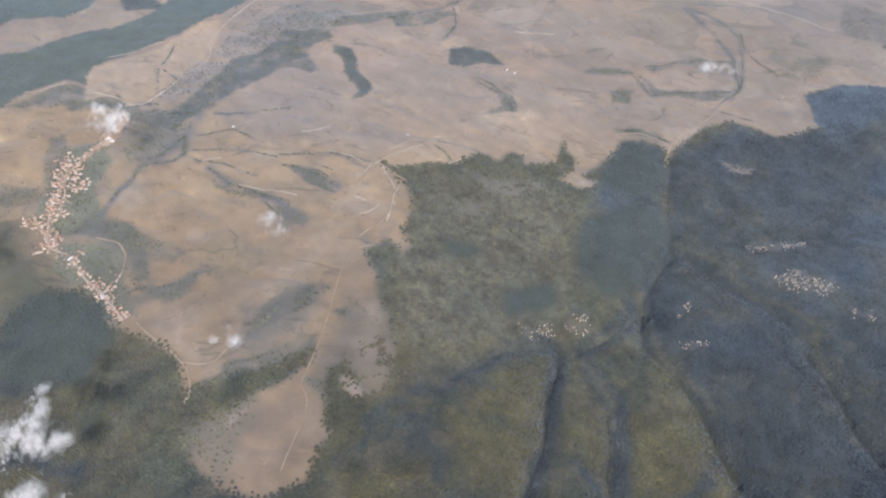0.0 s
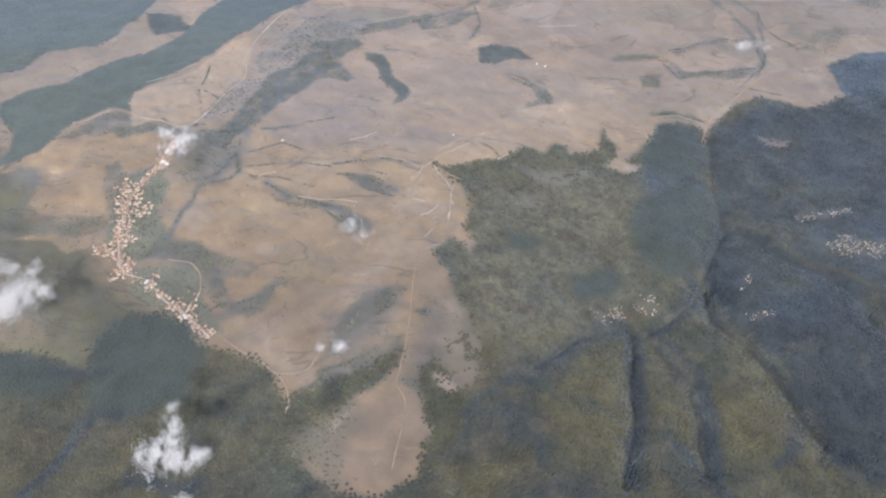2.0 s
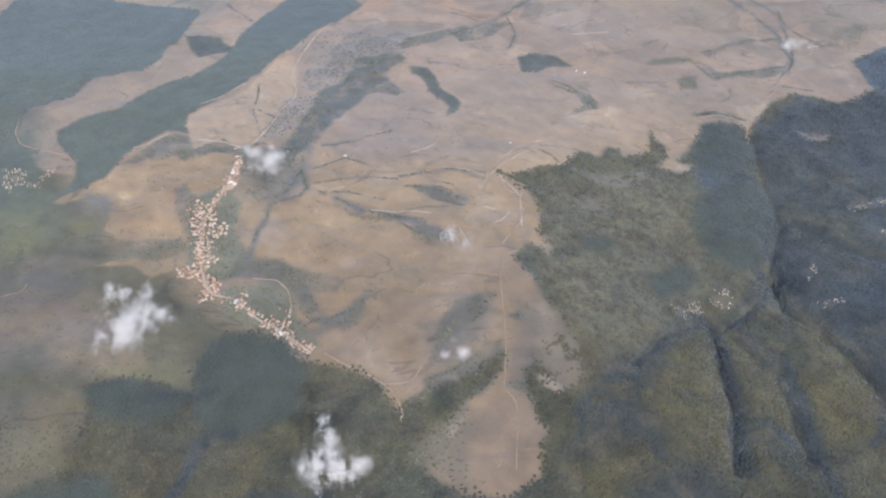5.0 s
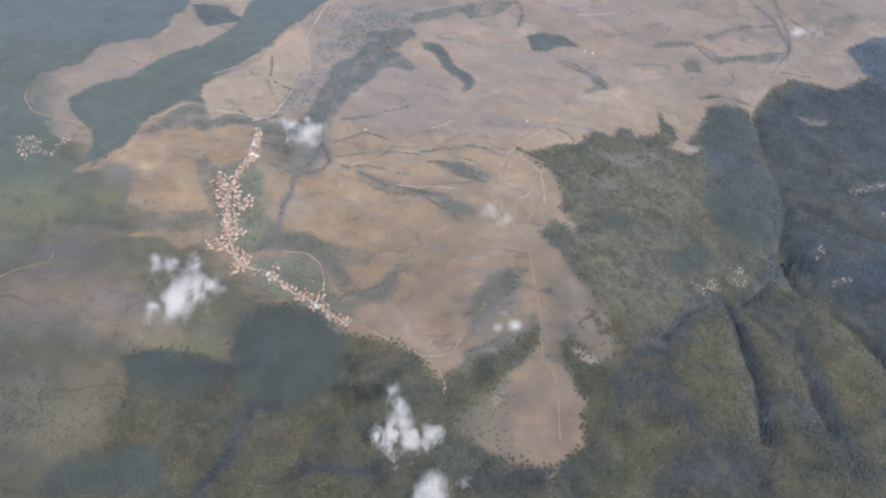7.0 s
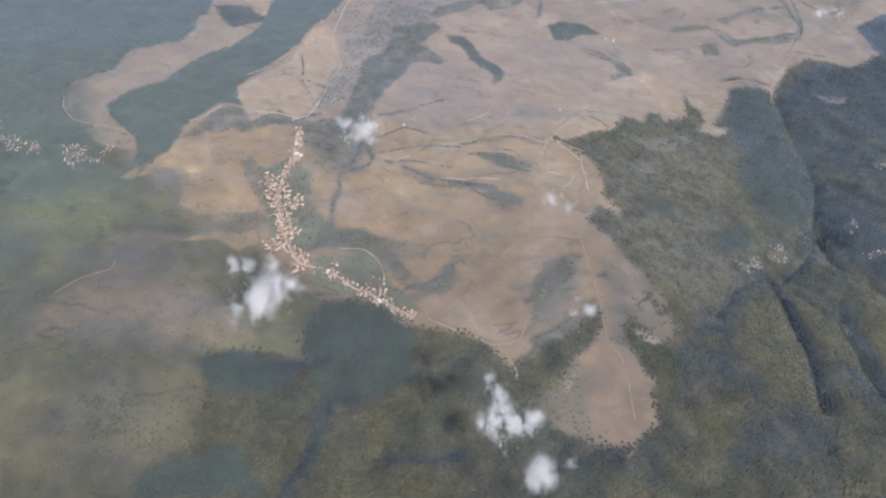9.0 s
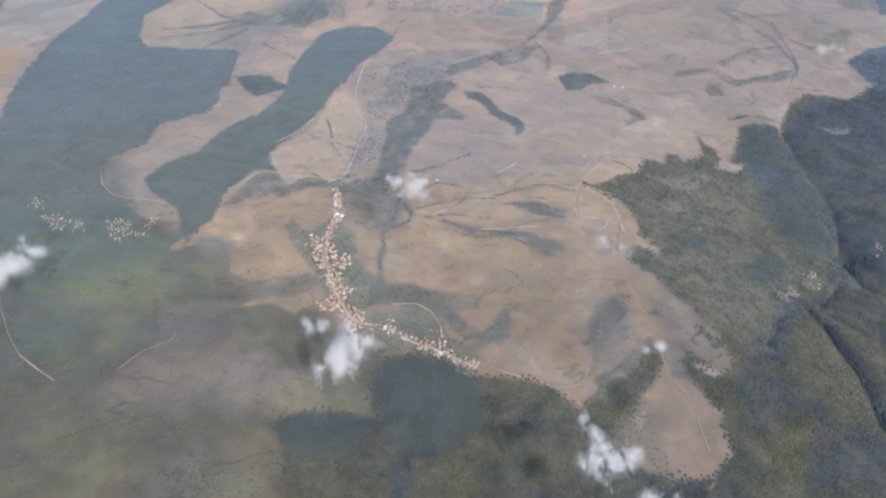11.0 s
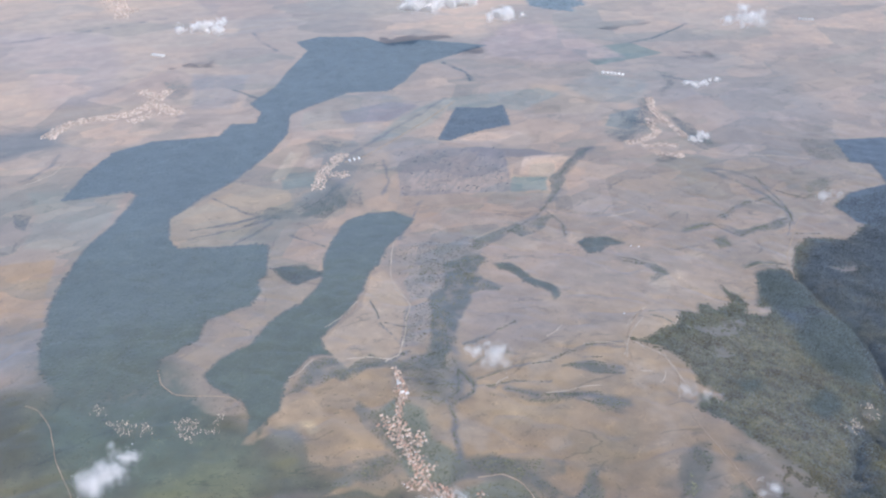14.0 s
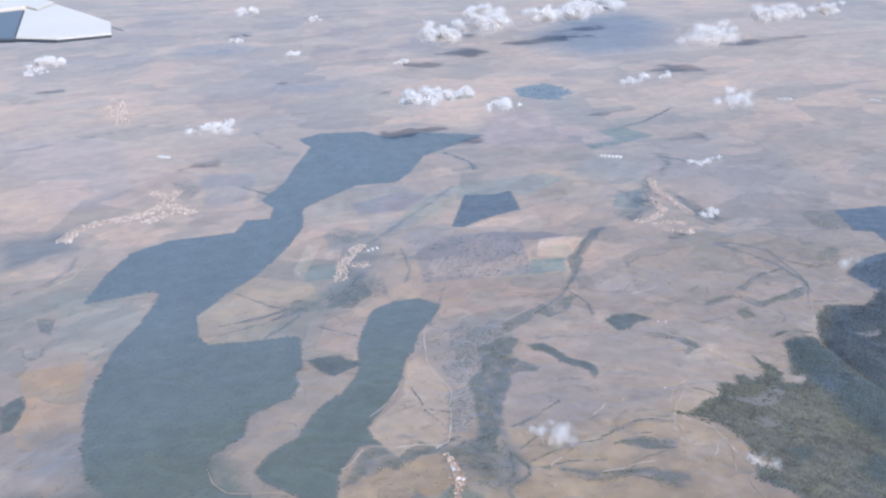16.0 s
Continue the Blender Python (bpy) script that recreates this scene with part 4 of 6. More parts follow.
M_LAND = material("dry_land", TAN, 0.95, 1.0, 0.08, 0.15, "cover", sheen=0.27)
add_parcels(M_LAND)
M_LEAF = material("leaves", OLIVE, 0.9, 1.0, 0.16, 0.0, "leaf", 0.06, sheen=0.13)
# stronger sheen than the other leaves, for a hazier look
M_SPRUCE = material("spruce_needles", OLIVE, 0.9, 1.0, 0.14, 0.0, "leaf", 0.03, sheen=0.27)
M_ROAD = material("dust_road", (0.35, 0.262, 0.18), 0.95, 0.6, 0.2)
M_PATH = material("pale_track", (0.45, 0.365, 0.275), 0.95, 0.6, 0.2)
M_STONE = material("pale_stone", (0.55, 0.44, 0.33), 0.9, 0.5, 0.2, 0, "", 0.3)
M_SHED = material("shed_roofs", (0.44, 0.325, 0.235), 0.9, 0.4, 0.2, 0, "", 0.35)
M_WALL = [material("house_wall_" + k, c, 0.9, 0.3, 0.12) for k, c in (("cream", (0.6, 0.5, 0.38)), ("white", (0.72, 0.7, 0.66)), ("ochre", (0.5, 0.38, 0.26)))]
M_ROOF = [material("roof_" + k, c, 0.85, 0.3, 0.2) for k, c in (("clay", (0.5, 0.3, 0.21)), ("old_clay", (0.36, 0.25, 0.185)), ("pale_clay", (0.56, 0.41, 0.3)), ("sheet_metal", (0.68, 0.64, 0.58)))]


def cloud_material():
    mat = bpy.data.materials.new("cloud_vapour")
    mat.use_nodes = True
    n, link = mat.node_tree.nodes, mat.node_tree.links.new
    diffuse, through_it, mix = n.new("ShaderNodeBsdfDiffuse"), n.new("ShaderNodeBsdfTranslucent"), n.new("ShaderNodeMixShader")
    diffuse.inputs["Color"].default_value = through_it.inputs["Color"].default_value = (0.95, 0.91, 0.86, 1)
    mix.inputs["Fac"].default_value = 0.3
    link(diffuse.outputs[0], mix.inputs[1]), link(through_it.outputs[0], mix.inputs[2])
    link(mix.outputs[0], n["Material Output"].inputs["Surface"])
    return mat


M_CLOUD = cloud_material()


# ---- meshes ----
def fast_mesh(name, verts, faces, mat, colours=None, colour_name="", smooth=False):
    """One mesh from arrays; all faces have the same number of corners."""
    verts, faces = np.asarray(verts, np.float32), np.asarray(faces, np.int32)
    me = bpy.data.meshes.new(name)
    count, corners = faces.shape
    me.vertices.add(len(verts)), me.loops.add(count * corners), me.polygons.add(count)
    me.vertices.foreach_set("co", verts.ravel())
    me.loops.foreach_set("vertex_index", faces.ravel())
    me.polygons.foreach_set("loop_start", np.arange(0, count * corners, corners, dtype=np.int32))
    if smooth:
        me.polygons.foreach_set("use_smooth", np.ones(count, bool))
    if colours is not None:
        layer = me.color_attributes.new(colour_name, "FLOAT_COLOR", "POINT")
        layer.data.foreach_set("color", (colours if colours.shape[1] == 4 else np.concatenate([colours, np.ones((len(colours), 1))], 1)).astype(np.float32).ravel())
    me.materials.append(mat)
    me.update(calc_edges=True)
    return me


def part(name, bm, mat, parent, label=""):
    me = bpy.data.meshes.new(name)
    bm.to_mesh(me)
    bm.free()
    me.materials.append(mat)
    ob = new(name, me)
    ob.parent = parent
    return tagged(ob, label)


# ---- the ground ----
def spaced(knots):
    """Grid lines: from each knot on, steps of that size that grow by that ratio up to the next knot."""
    out = []
    for (a, step, ratio), (b, *_) in zip(knots, knots[1:]):
        while a < b - step * 0.5:
            out.append(a)
            a, step = a + step, step * ratio
    return np.array(out + [knots[-1][0]])


half_x = spaced([(0, 1.9, 1.0), (560, 1.9, 1.035), (6500, 0, 0)])
GX = np.concatenate([-half_x[:0:-1], half_x]) - 60
GY = np.concatenate([-spaced([(-140, 4.5, 1.0), (320, 5, 1.12), (4000, 0, 0)])[:0:-1], spaced([(140, 1.9, 1.0), (740, 2.0, 1.005), (1700, 7, 1.03), (6500, 0, 0)])])


def land_cover(x, y):
    """The ground's colour: dry grass, ploughland, gardens, forest floor, with some shade and haze painted in."""
    a, b = fbm(x, y, 120, 31), fbm(x, y, 30, 41)
    north = np.clip((y - 500) / 160, 0, 1)[:, None]
    cover = (np.array(TAN)[None] * (1 - north) + np.array((0.282, 0.206, 0.138))[None] * north) * (0.8 + 0.4 * a[:, None]) * (0.85 + 0.3 * b[:, None])
    # far farmland, in broad calm tones, brightened with distance as painted haze
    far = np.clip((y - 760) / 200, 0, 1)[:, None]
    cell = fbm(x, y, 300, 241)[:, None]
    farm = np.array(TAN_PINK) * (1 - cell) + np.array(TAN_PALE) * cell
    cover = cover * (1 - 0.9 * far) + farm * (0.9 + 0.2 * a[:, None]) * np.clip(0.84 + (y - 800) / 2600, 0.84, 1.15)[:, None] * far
    # dark threads of streams and field edges, and wide dull pastures
    thread = np.clip(1 - np.abs(fbm(x * 0.45 + 0.2 * y, y * 1.3, 130, 251) - 0.5) * 30, 0, 1)[:, None] * np.clip(fbm(x, y, 170, 261) * 3 - 1.1, 0, 1)[:, None] * far
    cover = cover * (1 - 0.25 * thread) + np.array((0.13, 0.135, 0.12)) * 0.25 * thread
    pasture = np.clip((fbm(x * 0.8, y * 0.6, 260, 271) - 0.52) * 9, 0, 1)[:, None] * far * 0.38
    cover = cover * (1 - pasture) + np.array((0.19, 0.175, 0.145)) * pasture
    # dull greenish hollows in the dry hills
    hollow = np.clip((fbm(x + 0.5 * y, y * 1.4, 55, 61) - 0.53) * 9, 0, 1)[:, None] * 0.3 * (1 - 0.8 * far)
    cover = cover * (1 - hollow) + np.array((0.215, 0.175, 0.118)) * hollow
    # washed-out gullies and thin paths of bare earth
    gully = np.clip(1 - np.abs(fbm(x + 0.4 * y, y, 80, 191) - 0.5) * 20, 0, 1)[:, None] * np.clip(fbm(x, y, 60, 201) * 3 - 1.0, 0, 1)[:, None] * 0.6 * (1 - 0.8 * far)
    cover = cover * (1 - gully) + np.array((0.2, 0.165, 0.118)) * gully
    bare = np.clip((fbm(x, y, 38, 211) - 0.6) * 9, 0, 1)[:, None] * 0.5 * (1 - 0.8 * far)
    cover = cover * (1 - bare) + np.array((0.375, 0.285, 0.19)) * bare
    # ochre grass, and thin terraces across the slope
    ochre = np.clip((fbm(x, y * 1.5, 34, 391) - 0.55) * 8, 0, 1)[:, None] * np.clip((640 - y) / 160, 0.15, 1)[:, None] * 0.25
    cover = cover * (1 - ochre) + np.array((0.32, 0.222, 0.122)) * ochre
    terrace = np.clip(1 - np.abs(fbm(x * 0.5 + 0.1 * y, y * 1.8, 42, 401, 3) - 0.5) * 26, 0, 1)[:, None] * np.clip(fbm(x, y, 40, 411) * 4 - 1.7, 0, 1)[:, None]
    cover = cover * (1 + 0.09 * (1 - far) * terrace * np.sign(fbm(x, y, 25, 421) - 0.52)[:, None])
    for name, rgb in FIELD_COLOURS.items():
        m = area_mask(x, y, FIELDS[name], 120 if name == "blue_wood" else 7 if name.startswith("sere") or name in ("grazing", "scar", "dull_low") else 18 if name in ("olive", "dull", "straw", "meadow", "shoulder", "yellow", "bare", "grey", "green_west", "rough", "pink_strip", "yellow_low", "spur_tone", "brownish", "greenish", "brown_slope", "pale_slope", "yellow_slope") else 3 if name.startswith("gardens") else 1.5, 8 if name == "olive" else 6 if name.startswith("sere") or name in ("grazing", "scar", "dull_low") else 2)[:, None]
        cover = cover * (1 - m) + np.array(rgb) * (0.85 + 0.3 * b[:, None]) * m
    # yellowing and bare streaks in the south-western scrubland
    m = area_mask(x, y, FIELDS["olive"], 14, 8)
    streak = np.clip((fbm(x + 0.3 * y, 1.3 * y, 60, 71) - 0.5) * 7, 0, 1) * m
    cover = cover * (1 - 0.6 * streak[:, None]) + np.array((0.135, 0.108, 0.055)) * 0.6 * streak[:, None]
    yellow = np.clip((fbm(x, y, 45, 81) - 0.58) * 8, 0, 1) * m
    cover = cover * (1 - 0.6 * yellow[:, None]) + np.array((0.16, 0.138, 0.062)) * 0.6 * yellow[:, None]
    for key in ("plots", "strips", "brown"):
        m = area_mask(x, y, FIELDS[key], 5, 3)[:, None] * 0.5
        strip = TABLE[np.floor((x - 0.9 * y) / 5).astype(int) % 256, np.floor((y + 0.9 * x) / 16).astype(int) % 256][:, None]
        cover = cover * (1 - m) + (np.array((0.19, 0.17, 0.13)) * (1 - strip) + np.array((0.34, 0.262, 0.195)) * strip) * m
    mottle = np.minimum(1, 0.45 + 1.1 * fbm(x, y, 7, 471, 3))
    for name, (rgb, soft, warp, share) in TINT_LOOK.items():
        if name in OVER_WOODS:
            continue
        m = (area_mask(x, y, TINTS[name], soft, warp) * share * (mottle if soft > 3 else 1))[:, None]
        cover = cover * (1 - m) + np.array(rgb) * (0.85 + 0.3 * b[:, None]) * m
    wander = 6 * (fbm(x, y, 30, 151) - 0.5) + 4 * (fbm(x, y, 9, 311) - 0.5), 6 * (fbm(x, y, 30, 161) - 0.5) + 4 * (fbm(x, y, 9, 321) - 0.5)
    uneven_width, broken, patchy = 0.4 + 1.3 * fbm(x, y, 18, 331), np.clip(2.6 * fbm(x, y, 20, 171) - 0.5, 0, 0.9), np.clip(0.1 + 1.5 * fbm(x, y, 9, 281), 0, 1)[:, None]
    bent = x - wander[0], y - wander[1]
    for name, line in HEDGES.items():
        reach = BAND_WIDTH.get(name, 1.0 if len(name) > 1 else 1.6 if line[0][1] < 900 else 4.0)
        xs, ys = [p[0] for p in line], [p[1] for p in line]
        near = (x > min(xs) - 30) & (x < max(xs) + 30) & (y > min(ys) - 30) & (y < max(ys) + 30)
        m = (np.exp(-(line_distance(bent[0][near], bent[1][near], line) / (reach * uneven_width[near])) ** 2) * broken[near])[:, None]
        cover[near] = cover[near] * (1 - m) + np.array((0.14, 0.13, 0.115)) * m
    for name, outline in SCRUB.items():
        m = area_mask(x, y, outline, 8 if name[:6] in SOFT_SCRUB else 2.4, 5)[:, None] * (0.5 if name[:6] in SOFT_SCRUB else 1.0 if name in ("valley", "core", "brook", "edge") or name[0] == "c" else 0.3 if name == "crescent" else 0.6 if name in ("ledge", "knoll", "hollow") else 0.8) * patchy
        cover = cover * (1 - m) + np.array((0.112, 0.11, 0.09) if name in ("valley", "core", "bank") else (0.14, 0.125, 0.09)) * m
    # near hills dimmed unevenly, a haze falloff put into their colour
    near_dim = 0.55 * (np.clip((510 - y) / 130, 0, 1) * np.clip((x + 250) / 40, 0, 1) * (0.6 + 0.8 * fbm(x, y, 50, 521)))[:, None]
    cover = cover * (1 - near_dim) + cover * np.array((0.8, 0.76, 0.74)) * near_dim
    grain, furrow = fbm(x + 0.3 * y, y, 8, 431, 2), fbm(x * 0.6 + 0.4 * y, y * 1.6, 22, 441, 3)
    tilted, low = fbm((x + y) * 0.4, (y - x) * 1.05, 24, 501, 4), np.clip((480 - y) / 90, 0, 1)
    furrow = furrow * (1 - low) + tilted * low
    cover = cover * (1 + ((0.3 * (grain - 0.5) + 0.32 * (furrow - 0.5)) * np.clip((820 - y) / 280, 0.0, 1))[:, None])
    wood_x = x + np.clip((150 - y) / 80, 0, 1) * 170 * (fbm(x, y, 150, 461) - 0.5)
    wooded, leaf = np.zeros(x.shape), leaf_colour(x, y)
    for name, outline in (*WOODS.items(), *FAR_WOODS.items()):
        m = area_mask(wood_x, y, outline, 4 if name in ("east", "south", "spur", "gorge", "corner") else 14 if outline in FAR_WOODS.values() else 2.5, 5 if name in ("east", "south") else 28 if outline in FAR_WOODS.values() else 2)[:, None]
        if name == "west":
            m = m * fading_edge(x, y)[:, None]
        # forest floor dimmed for shade under crowns; far woods lightened for haze
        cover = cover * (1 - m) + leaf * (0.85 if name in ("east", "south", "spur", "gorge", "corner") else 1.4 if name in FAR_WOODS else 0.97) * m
        wooded = np.maximum(wooded, m[:, 0])
    for name in OVER_WOODS:
        rgb, soft, warp, share = TINT_LOOK[name]
        m = (area_mask(x, y, TINTS[name], soft, warp) * share * mottle)[:, None]
        cover = cover * (1 - m) + np.array(rgb) * (0.85 + 0.3 * b[:, None]) * m
    spotty = np.minimum(1, 1.6 * fbm(x, y, 8, 351))[:, None]
    for outline in (*BARE.values(), *CLEARINGS.values(), *THIN_WOOD.values()):
        m = area_mask(x, y, outline, 5 if outline in THIN_WOOD.values() else 3, 5)[:, None] * (0.65 if outline in BARE.values() else 0.2 if outline in THIN_WOOD.values() else 0.12) * spotty
        cover = cover * (1 - m) + np.array((0.34, 0.26, 0.195)) * m
    farmed = np.clip((y - 640) / 160, 0, 1) * (1 - wooded)
    return np.concatenate([cover, (0.12 * (1 - wooded) + 0.88 * farmed)[:, None]], 1)


def fading_edge(x, y):
    """The western plantation thins out towards the rocky pasture south of it."""
    return np.clip((y - 555 + 60 * (fbm(x, y, 40, 511) - 0.5)) / 90 + np.clip((x + 440) / 25, 0, 1), 0, 1)


def leaf_colour(x, y):
    """Dark spruce to olive and yellowing broadleaf, in stands, with slope shading and haze painted in."""
    stand = fbm(x, y, 40, 91)
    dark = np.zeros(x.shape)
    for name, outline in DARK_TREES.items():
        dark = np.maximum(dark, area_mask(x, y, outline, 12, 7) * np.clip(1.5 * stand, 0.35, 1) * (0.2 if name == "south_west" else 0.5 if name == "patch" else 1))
    # darkens the right wall of each ravine, as if turned from the sun
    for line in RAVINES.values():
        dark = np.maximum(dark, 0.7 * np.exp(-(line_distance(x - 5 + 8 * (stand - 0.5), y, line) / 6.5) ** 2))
    for key in ("west", "band", "far", "mid", "hook", "pond", "edge", "ridge"):
        dark = np.maximum(dark, (0.95 if key in ("edge", "ridge") else 0.75 if key in ("west", "band") else 0.4) * area_mask(x, y, WOODS[key], 4, 2))
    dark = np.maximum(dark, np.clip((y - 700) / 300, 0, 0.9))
    gold = np.zeros(x.shape)
    for outline in YELLOW_TREES.values():
        gold = np.maximum(gold, 0.4 * area_mask(x, y, outline, 20, 8))
    # yellow stands here, and the lit faces of ridges put into colour
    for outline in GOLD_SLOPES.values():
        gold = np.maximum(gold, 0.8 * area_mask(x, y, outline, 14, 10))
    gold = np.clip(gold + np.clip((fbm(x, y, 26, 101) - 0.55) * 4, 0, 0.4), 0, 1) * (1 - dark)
    block, slope = np.zeros(x.shape), np.zeros(x.shape)
    for outline in SPRUCE_BLOCKS.values():
        block = np.maximum(block, area_mask(x, y, outline, 7, 6))
    # smooth spruce blocks; shade of slopes and ravines goes in as dark leaves
    for outline in SHADED_SLOPES.values():
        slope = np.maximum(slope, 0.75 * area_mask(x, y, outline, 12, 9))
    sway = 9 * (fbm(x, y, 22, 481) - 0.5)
    for line in SHADED_RAVINES.values():
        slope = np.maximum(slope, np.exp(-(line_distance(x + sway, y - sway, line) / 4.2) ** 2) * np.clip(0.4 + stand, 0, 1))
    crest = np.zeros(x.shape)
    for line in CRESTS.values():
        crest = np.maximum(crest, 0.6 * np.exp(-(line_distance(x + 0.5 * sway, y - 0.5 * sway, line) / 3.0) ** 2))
    d, g, block, slope, crest = dark[:, None], gold[:, None], block[:, None], slope[:, None], crest[:, None]
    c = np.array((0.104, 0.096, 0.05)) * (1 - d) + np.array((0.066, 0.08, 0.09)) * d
    warm = (0.8 * np.clip((-130 - x) / 50, 0, 1) * np.clip((420 - y) / 60, 0, 1))[:, None] * (1 - d)
    c = c * (1 - warm) + np.array((0.108, 0.093, 0.05)) * warm
    # brightness falloff on the low eastern slope, painted into its dark trees
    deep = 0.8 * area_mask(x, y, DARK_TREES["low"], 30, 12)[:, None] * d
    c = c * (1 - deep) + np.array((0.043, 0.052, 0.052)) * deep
    # spruce plantations in the west, bluish green, with distance haze painted in
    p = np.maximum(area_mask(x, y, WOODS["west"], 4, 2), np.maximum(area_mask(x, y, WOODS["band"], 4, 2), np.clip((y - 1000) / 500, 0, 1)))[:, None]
    hazy = np.clip((y - 650) / 350, 0, 1)[:, None]
    c = c * (1 - p) + (np.array((0.096, 0.105, 0.07)) * (1 - hazy) + np.array((0.1, 0.119, 0.112)) * hazy) * p
    # near trees dimmed towards the viewer, a brightness falloff put into leaf colour
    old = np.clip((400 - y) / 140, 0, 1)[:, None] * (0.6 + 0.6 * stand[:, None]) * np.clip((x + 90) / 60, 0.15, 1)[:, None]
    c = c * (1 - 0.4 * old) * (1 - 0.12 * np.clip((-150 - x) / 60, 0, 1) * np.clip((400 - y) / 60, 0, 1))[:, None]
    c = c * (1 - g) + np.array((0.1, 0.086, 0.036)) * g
    shade = np.clip((stand[:, None] - 0.53) * 5, 0, 0.6) * (1 - d) * (1 - p)
    c = c * (1 - shade) + np.array((0.058, 0.063, 0.044)) * shade
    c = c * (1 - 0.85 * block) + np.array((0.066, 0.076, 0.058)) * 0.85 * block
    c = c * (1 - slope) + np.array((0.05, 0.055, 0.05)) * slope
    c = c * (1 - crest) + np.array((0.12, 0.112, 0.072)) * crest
    sparse = 0.8 * area_mask(x, y, TINTS["straggle"], 9, 9)[:, None]
    c = c * (1 - sparse) + np.array((0.122, 0.102, 0.062)) * sparse
    # sunlit look of the middle wood, put into its leaf colour
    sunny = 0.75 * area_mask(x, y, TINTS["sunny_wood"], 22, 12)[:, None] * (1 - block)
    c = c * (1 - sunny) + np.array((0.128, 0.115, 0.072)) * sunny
    # clumps: single stands turning brown, and darker ones between
    clump, tuft = fbm(x, y, 13, 371, 3)[:, None], fbm(x, y, 4.5, 491, 2)[:, None]
    brown = np.clip((fbm(x, y, 11, 381, 3)[:, None] - 0.58) * 6, 0, 0.4) * (1 - d) * (1 - p) * (1 - block)
    calm = 1 - 0.75 * np.maximum(p, block)
    return (c * (1 - brown) + np.array((0.122, 0.098, 0.056)) * brown) * (1 + 0.65 * calm * (clump - 0.5) + (0.4 + 0.6 * sunny) * calm * (tuft - 0.5))


def build_ground():
    xx, yy = np.meshgrid(GX, GY)
    x, y = xx.ravel(), yy.ravel()
    verts = np.stack([x, y, height(x, y)], 1)
    nx, ny = len(GX), len(GY)
    i = (np.arange(ny - 1)[:, None] * nx + np.arange(nx - 1)[None]).ravel()
    faces = np.stack([i, i + 1, i + nx + 1, i + nx], 1)
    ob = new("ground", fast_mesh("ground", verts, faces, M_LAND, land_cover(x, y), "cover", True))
    tagged(ob, "dry tan hill country with fields and forest floor", "ground", kind="structure")


build_ground()


def ribbon(line, width):
    """A road laid on the land along plan corners."""
    pts = [Vector(p) for p in line]
    dense = []
    for a, b in zip(pts, pts[1:]):
        steps = max(1, round((b - a).length / 2.5))
        dense += [a.lerp(b, k / steps) for k in range(steps)]
    dense.append(pts[-1])
    dense = np.array(dense)
    for _ in range(4):
        dense[1:-1] = (dense[:-2] + 2 * dense[1:-1] + dense[2:]) / 4
    dense = dense + 1.2 * np.stack([fbm(dense[:, 0], dense[:, 1], 14, 3) - 0.5, fbm(dense[:, 0], dense[:, 1], 14, 5) - 0.5], 1)
    along = np.gradient(dense, axis=0)
    side = np.stack([-along[:, 1], along[:, 0]], 1)
    side /= np.linalg.norm(side, axis=1)[:, None] + 1e-9
    wide = width * (0.3 + 1.4 * fbm(dense[:, 0], dense[:, 1], 9, 7))[:, None]
    rows = [dense + side * wide * k for k in (-0.6, -0.5, 0.5, 0.6)]
    lift = (-0.3, 0.22, 0.22, -0.3)
    verts = np.concatenate([np.concatenate([r, (height(r[:, 0], r[:, 1]) + up)[:, None]], 1) for r, up in zip(rows, lift)])
    n = len(dense)
    i = np.arange(n - 1)
    faces = np.concatenate([np.stack([i + k * n, i + 1 + k * n, i + 1 + (k + 1) * n, i + (k + 1) * n], 1)[:, ::-1] for k in range(3)])
    return verts, faces


ROAD_WIDTH = {"ridge": 0.65, "street": 1.4, "far": 1.6, "west": 0.6, "upper": 1.2, "pass": 0.8, "ring": 0.4, "field_edge": 0.8, "wood_edge": 0.9, "lane": 0.9}
PATH_WIDTH = 0.95
for key, line in ROADS.items():
    tagged(new("road", fast_mesh("road", *ribbon(line, ROAD_WIDTH.get(key, PATH_WIDTH if key.startswith("path") else 1.1)), M_PATH if key.startswith("path") or key in ("upper", "street") else M_ROAD)), "pale dusty unpaved track across dry hills", "road", kind="structure")


